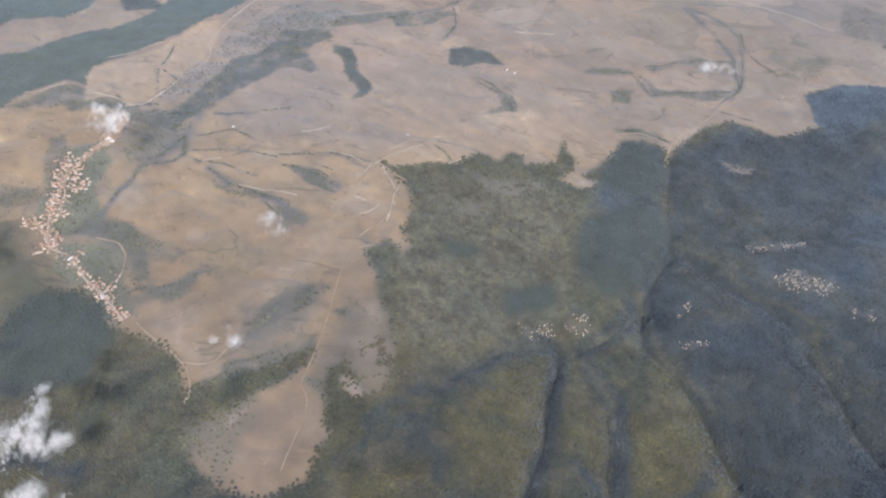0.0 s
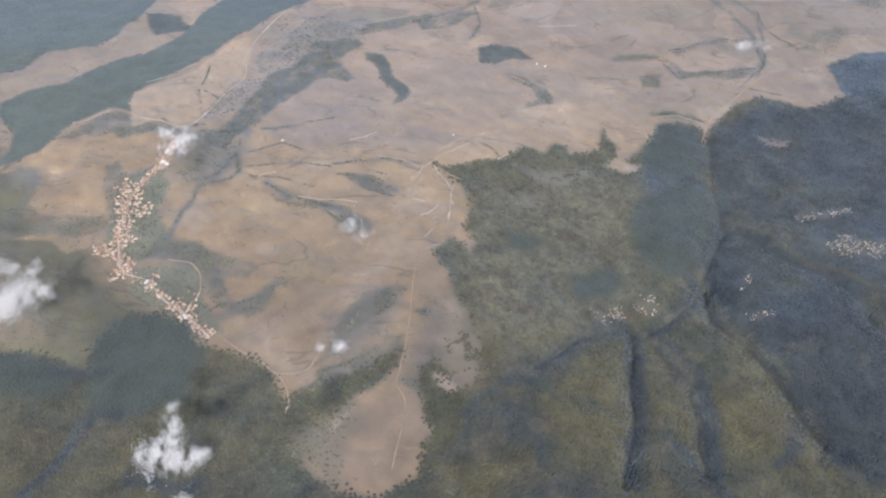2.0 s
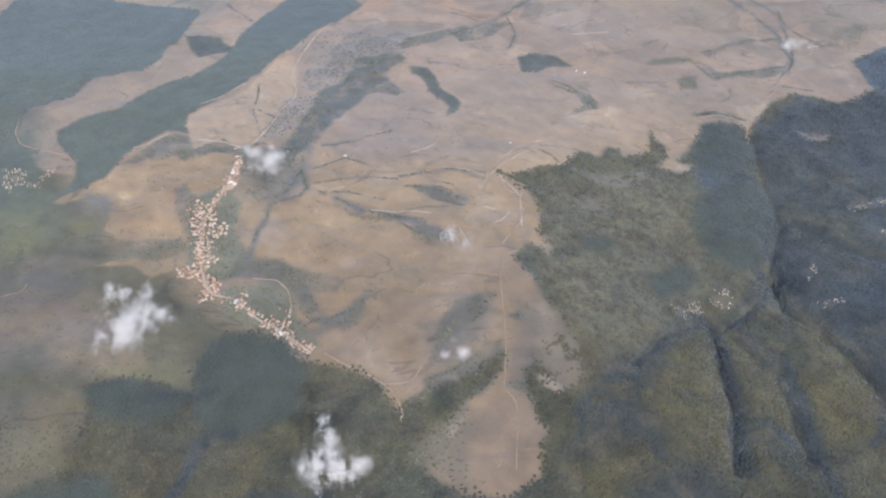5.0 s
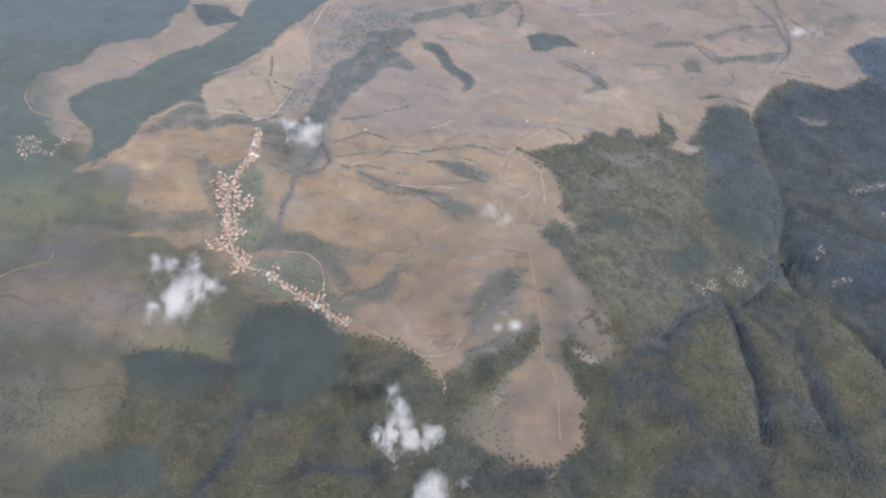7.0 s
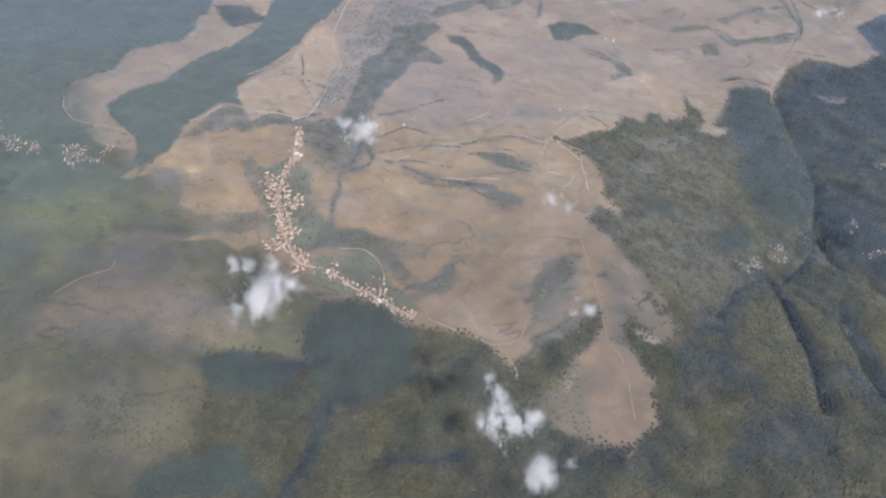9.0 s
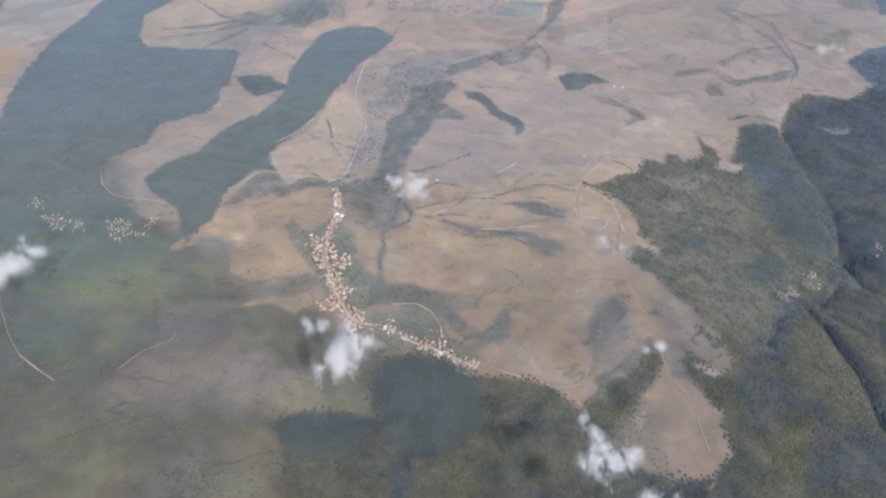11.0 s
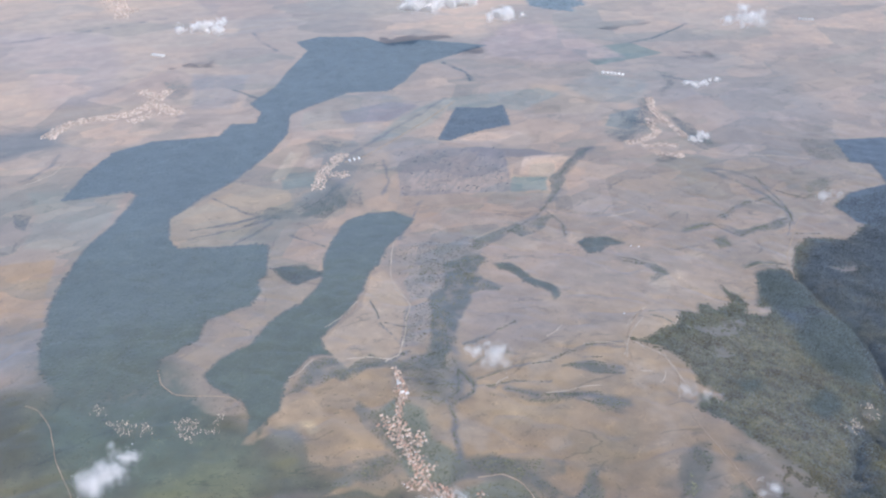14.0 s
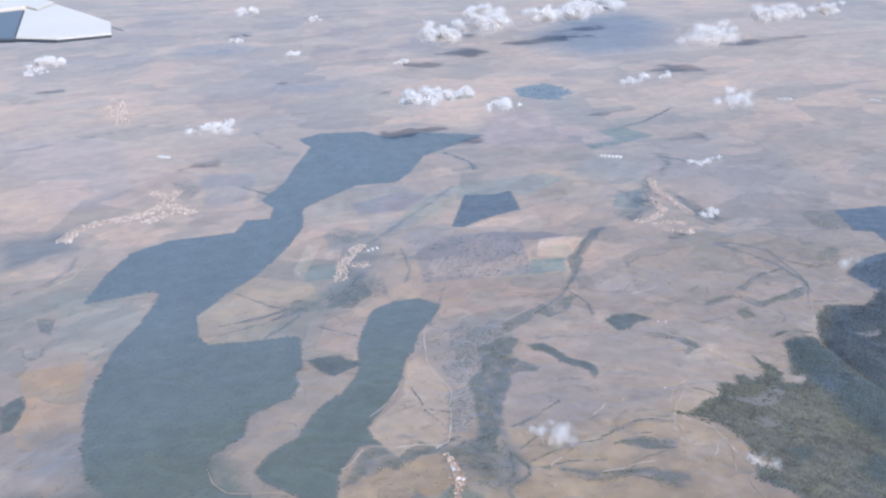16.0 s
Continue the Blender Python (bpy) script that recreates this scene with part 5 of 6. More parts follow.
# ---- trees ----
def crowns(x, y, radius, rise, uneven=0.33, gain=1.0):
    """Many uneven tree crowns as one array mesh: a blunt crown with six sides each, and its leaf colours."""
    n = len(x)
    r = radius * rng.uniform(0.55, 1.25, n)
    h = rise * (0.4 + 1.1 * rng.random(n) ** 2)
    h = h * (0.5 + fbm(x, y, 9, 371, 2))
    turn = rng.uniform(0, 6.3, n)
    z0 = height(x, y)
    verts = np.zeros((n, 7, 3))
    for k in range(6):
        a = turn + k * math.pi / 3
        low = r * rng.uniform(0.75, 1.2, n)
        verts[:, k] = np.stack([x + np.cos(a) * low, y + np.sin(a) * low, z0 + h * rng.uniform(-0.1, 0.3, n) - 0.1], 1)
    verts[:, 6] = np.stack([x + rng.normal(0, 0.2, n) * r, y + rng.normal(0, 0.2, n) * r, z0 + h], 1)
    tri = [(k, (k + 1) % 6, 6) for k in range(6)]
    faces = (np.array(tri)[None] + 7 * np.arange(n)[:, None, None]).reshape(-1, 3)
    even = np.zeros(n)
    for outline in SPRUCE_BLOCKS.values():
        even = np.maximum(even, area_mask(x, y, outline, 7, 6))
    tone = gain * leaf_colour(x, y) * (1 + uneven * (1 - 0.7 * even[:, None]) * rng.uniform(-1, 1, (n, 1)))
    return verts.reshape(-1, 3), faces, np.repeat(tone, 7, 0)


def scatter(outline, spacing, keep=1.0, box=(-900, 900, 120, 2600), soft=3.0, warp=3):
    xs, ys = [p[0] for p in outline], [p[1] for p in outline]
    gx = np.arange(max(min(xs), box[0]), min(max(xs), box[1]), spacing)
    gy = np.arange(max(min(ys), box[2]), min(max(ys), box[3]), spacing)
    x, y = (a.ravel() + rng.uniform(-0.5, 0.5, a.size) * spacing for a in np.meshgrid(gx, gy))
    ok = (area_mask(x, y, outline, soft, warp) > rng.random(x.size)) & (rng.random(x.size) < keep)
    return x[ok], y[ok]


def stand_of_trees(name, label, x, y, radius, rise, category="forest", uneven=0.33, mat=M_LEAF, gain=1.0):
    v, f, c = crowns(x, y, radius, rise, uneven, gain)
    return tagged(new(name, fast_mesh(name, v, f, mat, c, "leaf")), label, category, kind="stuff")


WOOD_GRAIN = {"east": 1.7, "south": 1.7, "spur": 1.7, "gorge": 1.9, "corner": 1.7, "band": 2.2, "west": 2.8, "ridge": 3, "edge": 3, "far": 3}
for key, outline in WOODS.items():
    gap = WOOD_GRAIN.get(key, 2.2)
    x, y = scatter(outline, gap, 0.93, (-700, 540, 160, 2000), {"south": 5, "east": 4, "spur": 5, "gorge": 6}.get(key, 2))
    if key == "west":
        kept = fading_edge(x, y) > rng.random(x.size)
        x, y = x[kept], y[kept]
    for spot in (*CLEARINGS.values(), *BARE.values(), *THIN_WOOD.values(), TINTS["spur_west"]):
        inside = area_mask(x, y, spot, 4, 5) > rng.random(x.size)
        drop = inside & (fbm(x, y, 6, 361) < (0.7 if spot is TINTS["spur_west"] else 0.66 if spot in CLEARINGS.values() else 0.6 if spot is THIN_WOOD["straggle"] else 0.56 if spot in THIN_WOOD.values() else 0.9))
        x, y = x[~drop], y[~drop]
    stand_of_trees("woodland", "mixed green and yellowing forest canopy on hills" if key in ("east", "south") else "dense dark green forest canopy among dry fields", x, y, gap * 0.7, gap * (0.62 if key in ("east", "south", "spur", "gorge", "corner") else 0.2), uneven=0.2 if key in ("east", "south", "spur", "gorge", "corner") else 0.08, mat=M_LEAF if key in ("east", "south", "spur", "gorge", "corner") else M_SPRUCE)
for key in ("east", "south"):
    x, y = scatter(WOODS[key], 3.4, 0.9, (-560, 420, -150, 160), 5)
    x = x - np.clip((150 - y) / 80, 0, 1) * 170 * (fbm(x, y, 150, 461) - 0.5)
    stand_of_trees("woodland", "mixed green and yellowing forest canopy on hills", x, y, 2.4, 1.8, uneven=0.2)
# far crowns lightened for haze through their leaf colour
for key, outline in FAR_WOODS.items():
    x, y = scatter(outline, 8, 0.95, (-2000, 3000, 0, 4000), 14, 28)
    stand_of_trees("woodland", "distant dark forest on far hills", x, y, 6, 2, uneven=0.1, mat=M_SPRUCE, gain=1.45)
for key, outline in SCRUB.items():
    x, y = scatter(outline, 1.7, 0.7, soft=2, warp=5)
    thick = fbm(x, y, 12, 281) > rng.uniform(0.4, 0.5, x.size)
    stand_of_trees("scrub", "low dry scrub and bushes on a slope", x[thick], y[thick], 0.85, 0.4, "scrub", gain=1.3)
x, y = scatter(FIELDS["olive"], 2.8, 0.6, soft=20)
thick = fbm(x, y, 30, 131) > rng.uniform(0.3, 0.6, x.size)
stand_of_trees("scrub", "scattered olive bushes on a grazed slope", x[thick], y[thick], 0.65, 0.32, "scrub", gain=1.15)
for key in ("gardens", "gardens_low", "meadow", "plots", "strips"):
    x, y = scatter(FIELDS[key], 2.2, 0.5, soft=5)
    thick = fbm(x, y, 9, 291) > rng.uniform(0.4, 0.6, x.size)
    stand_of_trees("garden_trees", "small garden trees between village houses", x[thick], y[thick], 0.65, 0.5, "trees", gain=1.2)
for key, line in HEDGES.items():
    if key in ("w3", "w6", "w8", "w10", "x1", "v", "p"):
        continue
    pts = np.array(line, float)
    far = pts[:, 1].mean() > 1000
    steps = np.linalg.norm(np.diff(pts, axis=0), axis=1)
    s = np.sort(rng.uniform(0, steps.sum(), int(steps.sum() / (0.9 if far else 0.6))))
    at = np.concatenate([[0], np.cumsum(steps)])
    x, y = np.interp(s, at, pts[:, 0]), np.interp(s, at, pts[:, 1])
    spread = (3.0 if far else 0.5 if key[0] == "n" and key != "n" else 1.8) * fbm(x, y, 25, 141)
    x, y = x + rng.normal(0, 1, x.size) * spread + 6 * (fbm(x, y, 30, 151) - 0.5), y + rng.normal(0, 1, x.size) * spread + 6 * (fbm(x, y, 30, 161) - 0.5)
    gaps = fbm(x, y, 16, 171) > (0.43 if len(key) > 1 else 0.36)
    stand_of_trees("hedgerow", "dark uneven line of trees along a stream or field edge", x[gaps], y[gaps], 1.4 if far else 0.55 if key[0] in "we" and len(key) > 1 else 0.85, 0.9 if far else 0.5, "trees", gain=1.25)


def hedgelets(outline, count, angle, longest, radius, label):
    """Short ragged rows of bushes between plots and along slopes."""
    px, py = scatter(outline, 3.0, 1.0, (-900, 900, 120, 1600), 2)
    pick = rng.choice(len(px), min(count, len(px)), replace=False)
    xs, ys = [], []
    for k in pick:
        a = radians(angle + rng.choice((0, 90)) + rng.normal(0, 14)) if angle is not None else 2.6 * float(fbm(px[k], py[k], 60, 341)) + rng.normal(0, 0.5) - 1.3
        length = rng.uniform(0.25, 1) * longest
        along = rng.uniform(-0.5, 0.5, int(length / radius * 1.6) + 2) * length
        xs.append(px[k] + np.cos(a) * along + rng.normal(0, 0.3 * radius, along.size) + 0.03 * along ** 2 * np.sin(a))
        ys.append(py[k] + np.sin(a) * along + rng.normal(0, 0.3 * radius, along.size) - 0.03 * along ** 2 * np.cos(a))
    stand_of_trees("bushes", label, np.concatenate(xs), np.concatenate(ys), radius, radius * 0.7, "bushes", gain=1.3)


for key, count, angle, longest in (("strips", 150, 40, 6), ("plots", 60, 45, 5), ("gardens", 130, 10, 7), ("gardens_low", 80, 60, 7), ("brown", 70, 35, 9), ("meadow", 60, None, 8)):
    hedgelets(FIELDS[key], count, angle, longest, 0.6 if key != "brown" else 0.8, "ragged bushes between small garden and field plots")
hedgelets(TINTS["bare_hill"], 170, 40, 6, 0.45, "ragged bushes between small field plots on a hill")
hedgelets(TINTS["spur_west"], 70, None, 3, 0.7, "dark bushes on a dry spur")
hedgelets(TINTS["bushy"], 130, None, 4, 0.75, "dark bushes and small trees on rough pasture")
hedgelets(FIELDS["rough"], 170, None, 3, 0.6, "low brown bushes on rough grazing")
hedgelets([(-560, 300), (-420, 250), (-330, 330), (-300, 400), (-420, 460), (-560, 480)], 150, None, 10, 0.5, "rows of low bushes on a grazed slope")
hedgelets([(-385, 500), (-300, 560), (-262, 560), (-290, 440), (-340, 450)], 40, None, 5, 0.45, "sparse bushes on a grazed slope above the village")


# ---- pale stones in the clearings ----
def stones(outline, spacing, size):
    x, y = scatter(outline, spacing, 0.75, soft=4, warp=5)
    clumped = fbm(x, y, 7, 451) > rng.uniform(0.36, 0.5, x.size)
    x, y = x[clumped], y[clumped]
    n = len(x)
    base = np.array([(-1, -1, 0), (1, -1, 0), (1, 1, 0), (-1, 1, 0), (-0.6, -0.5, 1), (0.7, -0.6, 0.9), (0.5, 0.6, 1.1), (-0.6, 0.5, 0.95)])
    faces = np.array([(0, 1, 5, 4), (1, 2, 6, 5), (2, 3, 7, 6), (3, 0, 4, 7), (4, 5, 6, 7)])
    scale = size * rng.uniform(0.5, 1.2, (n, 1, 3)) * np.array((0.5, 0.5, 1.5))
    v = base[None] * scale * rng.uniform(0.8, 1.2, (n, 8, 3)) + np.stack([x, y, height(x, y) - 0.15], 1)[:, None]
    return v.reshape(-1, 3), (faces[None] + 8 * np.arange(n)[:, None, None]).reshape(-1, 4)


for key, outline in CLEARINGS.items():
    tagged(new("pale_rocks", fast_mesh("pale_rocks", *stones(outline, 2.0 if key[0] == "m" else 1.8, 0.85 if key[0] == "m" else 0.8), M_STONE)), "pale weathered rocks standing in a forest clearing", "rocks", kind="stuff")


# ---- clouds ----
def cloud(puffs, flakes, size, label, tear=1.0):
    """A cloud as a drift of fine flakes, thick in the middle of each puff and loose at the rim. puffs: x, y, z, radius, flatness, share."""
    share = np.array([p[5] * p[3] ** 2 for p in puffs], float)
    pick = rng.choice(len(puffs), flakes, p=share / share.sum())
    p = np.array(puffs, float)[pick]
    c = p[:, :3] + rng.normal(0, 0.5, (flakes, 3)) * p[:, 3:4] * np.stack([np.ones(flakes), np.ones(flakes), p[:, 4]], 1)
    torn = p[0, 3] * 0.9
    wisps = 0.5 * (fbm(c[:, 0], c[:, 1], torn, 181, 4) + fbm(c[:, 0] + 7, c[:, 2], torn, 183, 4)) > rng.uniform(0.4, 0.55, flakes) - 0.12 * (1 - tear)
    c = c[wisps]
    n = len(c)
    v = c[:, None] + rng.normal(0, size, (n, 3, 3))
    middle = Vector(c.mean(0))
    ob = new("cloud", fast_mesh("cloud", (v - np.array(middle)).reshape(-1, 3), np.arange(3 * n).reshape(n, 3), M_CLOUD))
    ob.location = middle
    return tagged(ob, label, "cloud", "clouds over the hills")


def puffs_round(x, y, z, wide, deep, tall, n, seed, fat=1.0):
    """A heap of puffs in an ellipse."""
    r = random.Random(seed)
    return [(x + r.gauss(0, 0.3) * wide, y + r.gauss(0, 0.3) * deep, z + abs(r.gauss(0, 0.4)) * tall, (wide + deep) * r.uniform(0.1, 0.2) * fat, 0.7, r.uniform(0.5, 1)) for _ in range(n)]


SMALL = "small ragged white cloud low over the hills"
cloud([(-308, 335, 90, 7.0, 0.6, 0.7), (-313, 342, 90, 3.7, 0.6, 0.3), (-287, 329, 90, 7.3, 0.6, 0.8), (-288, 317, 90, 10.7, 0.6, 1.0), (-296, 309, 90, 12.0, 0.6, 1.0), (-302, 303, 90, 9.9, 0.6, 0.9), (-308, 295, 90, 6.3, 0.6, 0.5), (-312, 304, 90, 3.5, 0.6, 0.3), (-279, 317, 90, 5.7, 0.6, 0.5), (-289, 340, 90, 3.7, 0.6, 0.3), (-272, 313, 90, 3.2, 0.6, 0.2), (-301, 337, 90, 2.9, 0.6, 0.25)], 58000, 0.16, SMALL)
cloud([(-180, 218, 112, 3.9, 0.6, 0.5), (-179, 209, 112, 4.8, 0.6, 0.8), (-178, 199, 112, 5.9, 0.6, 0.9), (-184, 191, 112, 8.1, 0.6, 1.0), (-175, 189, 112, 7.0, 0.6, 1.0), (-191, 191, 112, 3.5, 0.6, 0.5), (-169, 184, 112, 4.3, 0.6, 0.5), (-164, 190, 112, 5.5, 0.6, 0.7), (-160, 191, 112, 3.5, 0.6, 0.4), (-183, 181, 112, 4.3, 0.6, 0.5), (-182, 173, 112, 2.3, 0.6, 0.15), (-175, 205, 112, 3.0, 0.6, 0.3)], 46000, 0.14, SMALL)
cloud([(-167, 163, 112, 6.2, 0.6, 1.0), (-172, 157, 112, 6.7, 0.6, 1.0), (-166, 156, 112, 5.1, 0.6, 0.8), (-151, 162, 112, 3.4, 0.6, 0.4)], 17000, 0.145, SMALL)
cloud([(-227, 451, 102, 5.8, 0.6, 0.8), (-217, 442, 102, 9.0, 0.6, 1.0), (-209, 445, 102, 6.6, 0.6, 0.8), (-225, 435, 102, 5.7, 0.6, 0.6), (-232, 456, 102, 3.8, 0.6, 0.4), (-213, 430, 102, 4.8, 0.6, 0.4), (-215, 457, 102, 3.3, 0.6, 0.3)], 17500, 0.15, "thin ragged white cloud drifting over a valley")
cloud(puffs_round(-94, 366, 88, 22, 18, 5, 6, 7), 4500, 0.16, "thin wisp of white cloud over dry hills")
cloud(puffs_round(-106, 268, 88, 14, 12, 4, 4, 8), 2400, 0.16, "thin wisp of white cloud over dry hills")
cloud(puffs_round(240, 575, 88, 26, 14, 5, 7, 9), 3800, 0.2, "thin wisp of white cloud over a field")
cloud([(-504, 432, 90, 8.3, 0.6, 0.9), (-493, 434, 90, 10.8, 0.6, 1.0), (-499, 425, 90, 7.4, 0.6, 0.8), (-483, 450, 90, 7.2, 0.6, 0.8), (-477, 444, 90, 5.5, 0.6, 0.7), (-488, 461, 90, 3.4, 0.6, 0.4), (-485, 437, 90, 6.2, 0.6, 0.6), (-508, 441, 90, 3.8, 0.6, 0.4), (-495, 446, 90, 4.2, 0.6, 0.5)], 40000, 0.16, SMALL)
NEARER_PLAIN = ((257, 814, 34, 6, 700), (101, 1447, 78, 9, 4500), (170, 1451, 60, 8, 4000), (-293, 1434, 54, 8, 1300), (-541, 2230, 56, 7, 2600), (7, 2028, 30, 5, 1600),
                (621, 1150, 72, 10, 1200), (219, 1332, 56, 8, 1500), (555, 1378, 42, 7, 1500), (644, 1390, 40, 6, 500), (206, 1801, 28, 5, 900), (329, 910, 28, 6, 700))
FAR_PLAIN = ((601, 2157, 130, 14, 9000), (715, 2417, 80, 8, 4000), (424, 2043, 105, 11, 5000), (830, 2205, 100, 9, 5000), (961, 2220, 140, 13, 8000), (1129, 2309, 110, 10, 5000),
                (986, 1660, 140, 14, 6000), (1392, 1857, 105, 10, 6000), (1487, 1864, 120, 9, 3000), (1621, 1849, 75, 7, 2500), (-78, 2291, 32, 5, 900), (215, 2545, 34, 5, 1200),
                (68, 2823, 70, 7, 1200), (-581, 2118, 56, 6, 500))
for x, y, wide, count, solid in NEARER_PLAIN + FAR_PLAIN:
    z = 62 if y < 900 else 100
    cloud(puffs_round(x, y, z - 8, wide, wide * 0.45, wide * 0.34, round(count * 2.2), int(x + y), 0.52), solid * 4, 0.2 + y / (1900 if solid > 1000 else 3200), "white fair-weather cloud over distant plain" if solid > 1000 else "thin white wisp of cloud over distant plain", 0.0 if solid > 1500 else 0.7)


# ---- houses ----
def box(bm, x0, y0, z0, x1, y1, z1):
    v = [bm.verts.new(c) for c in ((x0, y0, z0), (x1, y0, z0), (x1, y1, z0), (x0, y1, z0), (x0, y0, z1), (x1, y0, z1), (x1, y1, z1), (x0, y1, z1))]
    for f in ((0, 3, 2, 1), (4, 5, 6, 7), (0, 1, 5, 4), (1, 2, 6, 5), (2, 3, 7, 6), (3, 0, 4, 7)):
        bm.faces.new([v[k] for k in f])


def house(long, wide, tall, rise, wall, roof, label):
    """A gabled house: walls with gable ends, and a roof of two thick slopes with eaves."""
    thing = tagged(new("house"), label, "house", "houses of the village")
    thing["kind"] = "thing"
    bm = bmesh.new()
    a, b = long / 2, wide / 2
    v = [bm.verts.new(c) for c in ((-a, -b, -0.5), (a, -b, -0.5), (a, b, -0.5), (-a, b, -0.5), (-a, -b, tall), (a, -b, tall), (a, b, tall), (-a, b, tall), (-a, 0, tall + rise), (a, 0, tall + rise))]
    for f in ((0, 1, 5, 4), (2, 3, 7, 6), (1, 2, 6, 9, 5), (3, 0, 4, 8, 7), (4, 5, 9, 8), (6, 7, 8, 9)):
        bm.faces.new([v[k] for k in f])
    part("wall", bm, wall, thing)
    bm = bmesh.new()
    slope = rise / b
    for s in (-1, 1):
        over, t = 0.18, 0.12
        low = tall - slope * over
        q = [bm.verts.new((x, y * s, z)) for x in (-a - over, a + over) for y, z in ((0, tall + rise + 0.03), (b + over, low + 0.03), (b + over, low + 0.03 + t), (0, tall + rise + 0.03 + t))]
        for f in ((0, 1, 2, 3), (4, 7, 6, 5), (1, 5, 6, 2), (2, 6, 7, 3), (0, 4, 5, 1)):
            bm.faces.new([q[k] for k in f])
    bmesh.ops.recalc_face_normals(bm, faces=bm.faces)
    part("roof", bm, roof, thing)
    return thing


KINDS = [house(1.9, 1.15, 0.7, 0.55, M_WALL[0], M_ROOF[0], "small cream house with a red clay tile roof"),
         house(2.3, 1.2, 0.75, 0.55, M_WALL[1], M_ROOF[2], "long white house with a pale clay tile roof"),
         house(1.55, 1.1, 0.65, 0.5, M_WALL[2], M_ROOF[1], "small ochre house with an old brown tile roof"),
         house(2.05, 1.35, 0.75, 0.55, M_WALL[0], M_ROOF[2], "cream farmhouse with a pale orange tile roof"),
         house(3.4, 1.7, 0.9, 0.5, M_WALL[1], M_ROOF[3], "long white barn with a pale metal roof")]


def along_line(line, step):
    pts = np.array(line, float)
    steps = np.linalg.norm(np.diff(pts, axis=0), axis=1)
    at = np.concatenate([[0], np.cumsum(steps)])
    s = np.arange(step / 2, at[-1], step)
    x, y = np.interp(s, at, pts[:, 0]), np.interp(s, at, pts[:, 1])
    k = np.clip(np.searchsorted(at, s) - 1, 0, len(steps) - 1)
    d = np.diff(pts, axis=0)[k] / steps[k][:, None]
    return list(zip(x, y, d[:, 0], d[:, 1]))


CORE = {
    "core": [(-259, 560), (-255, 541), (-258, 519), (-268, 505), (-273, 492), (-275, 476), (-263, 472), (-262, 464), (-272, 456), (-273, 441), (-265, 435), (-273, 429), (-275, 420), (-265, 411), (-265, 399), (-274, 392), (-278, 392), (-277, 406), (-281, 417), (-294, 418), (-296, 424), (-285, 430), (-286, 447), (-288, 466), (-289, 479), (-288, 487), (-292, 500), (-286, 506), (-282, 492), (-277, 500), (-271, 514), (-265, 530), (-262, 549)],
    "low": [(-267, 402), (-253, 398), (-243, 386), (-232, 371), (-222, 367), (-218, 383), (-215, 383), (-217, 363), (-207, 351), (-198, 344), (-193, 335), (-201, 334), (-210, 344), (-220, 358), (-236, 368), (-247, 382), (-261, 391)],
}
taken, placed = [], 0
first = set(KINDS)


def settle(px, py, turn, apart):
    """Puts a house there if there is room."""
    global placed
    if placed >= 300 or any((px - qx) ** 2 + (py - qy) ** 2 < apart * apart for qx, qy in taken):
        return
    taken.append((px, py))
    kind = random.choices(KINDS, (5, 4, 3, 4, 0.6))[0]
    m = pose(px, py, float(height(px, py)) - 0.02, 0, 0, turn)
    if kind in first:
        first.discard(kind)
        kind.matrix_basis = m
    else:
        copy_thing(kind, m)
    placed += 1


STREET = ROADS["street"]
for line, off in ((STREET[9:], 1.7), (STREET[:4], 1.6), ([(-222, 352), (-214, 362), (-212, 378)], 1.6), ([(-253, 381), (-245, 395), (-243, 400)], 1.6), ([(-292, 488), (-296, 494)], 1.6), (STREET[11:], 4.2)):
    for x, y, dx, dy in along_line(line, 3.1):
        for s in (-1, 1):
            if random.random() < 0.7:
                settle(x - dy * off * s + random.gauss(0, 0.6), y + dx * off * s + random.gauss(0, 0.6), math.degrees(math.atan2(dy, dx)) + random.choice((0, 90)) + random.gauss(0, 10), 2.1)
for key in ("core", "low"):
    x, y = scatter(CORE[key], 1.3, 1.0, soft=2)
    for k in np.random.permutation(len(x)):
        settle(float(x[k]), float(y[k]), 100 + random.choice((0, 90, 90)) + random.gauss(0, 9), 2.05)


def outbuildings(x, y, size):
    """Low sheds and walls between the houses, each a box with a sloping top, in one mesh."""
    n = len(x)
    shape = np.array([(-1, -0.6, -0.3), (1, -0.6, -0.3), (1, 0.6, -0.3), (-1, 0.6, -0.3), (-1, -0.6, 0.7), (1, -0.6, 0.7), (1, 0.6, 1), (-1, 0.6, 1)])
    quads = np.array([(0, 1, 5, 4), (1, 2, 6, 5), (2, 3, 7, 6), (3, 0, 4, 7), (4, 5, 6, 7)])
    v = shape[None] * size * rng.uniform(0.5, 1.2, (n, 1, 1))
    a = 1.75 + rng.normal(0, 0.15, (n, 1)) + rng.integers(0, 2, (n, 1)) * 1.57
    px, py = v[:, :, 0] * np.cos(a) - v[:, :, 1] * np.sin(a) + x[:, None], v[:, :, 0] * np.sin(a) + v[:, :, 1] * np.cos(a) + y[:, None]
    return np.stack([px, py, v[:, :, 2] + height(x, y)[:, None]], 2).reshape(-1, 3), (quads[None] + 8 * np.arange(n)[:, None, None]).reshape(-1, 4)


for key in ("core", "low"):
    x, y = scatter(CORE[key], 1.7, 0.6 if key == "core" else 0.35, soft=4)
    tagged(new("outbuildings", fast_mesh("outbuildings", *outbuildings(x, y, 0.68), M_SHED)), "small pale sheds and yard walls between village houses", "outbuildings", kind="stuff")


M_FAR_WALL = material("dusty_house_walls", (0.58, 0.49, 0.4), 0.9, 0.5, 0.15, 0, "", 0.25)
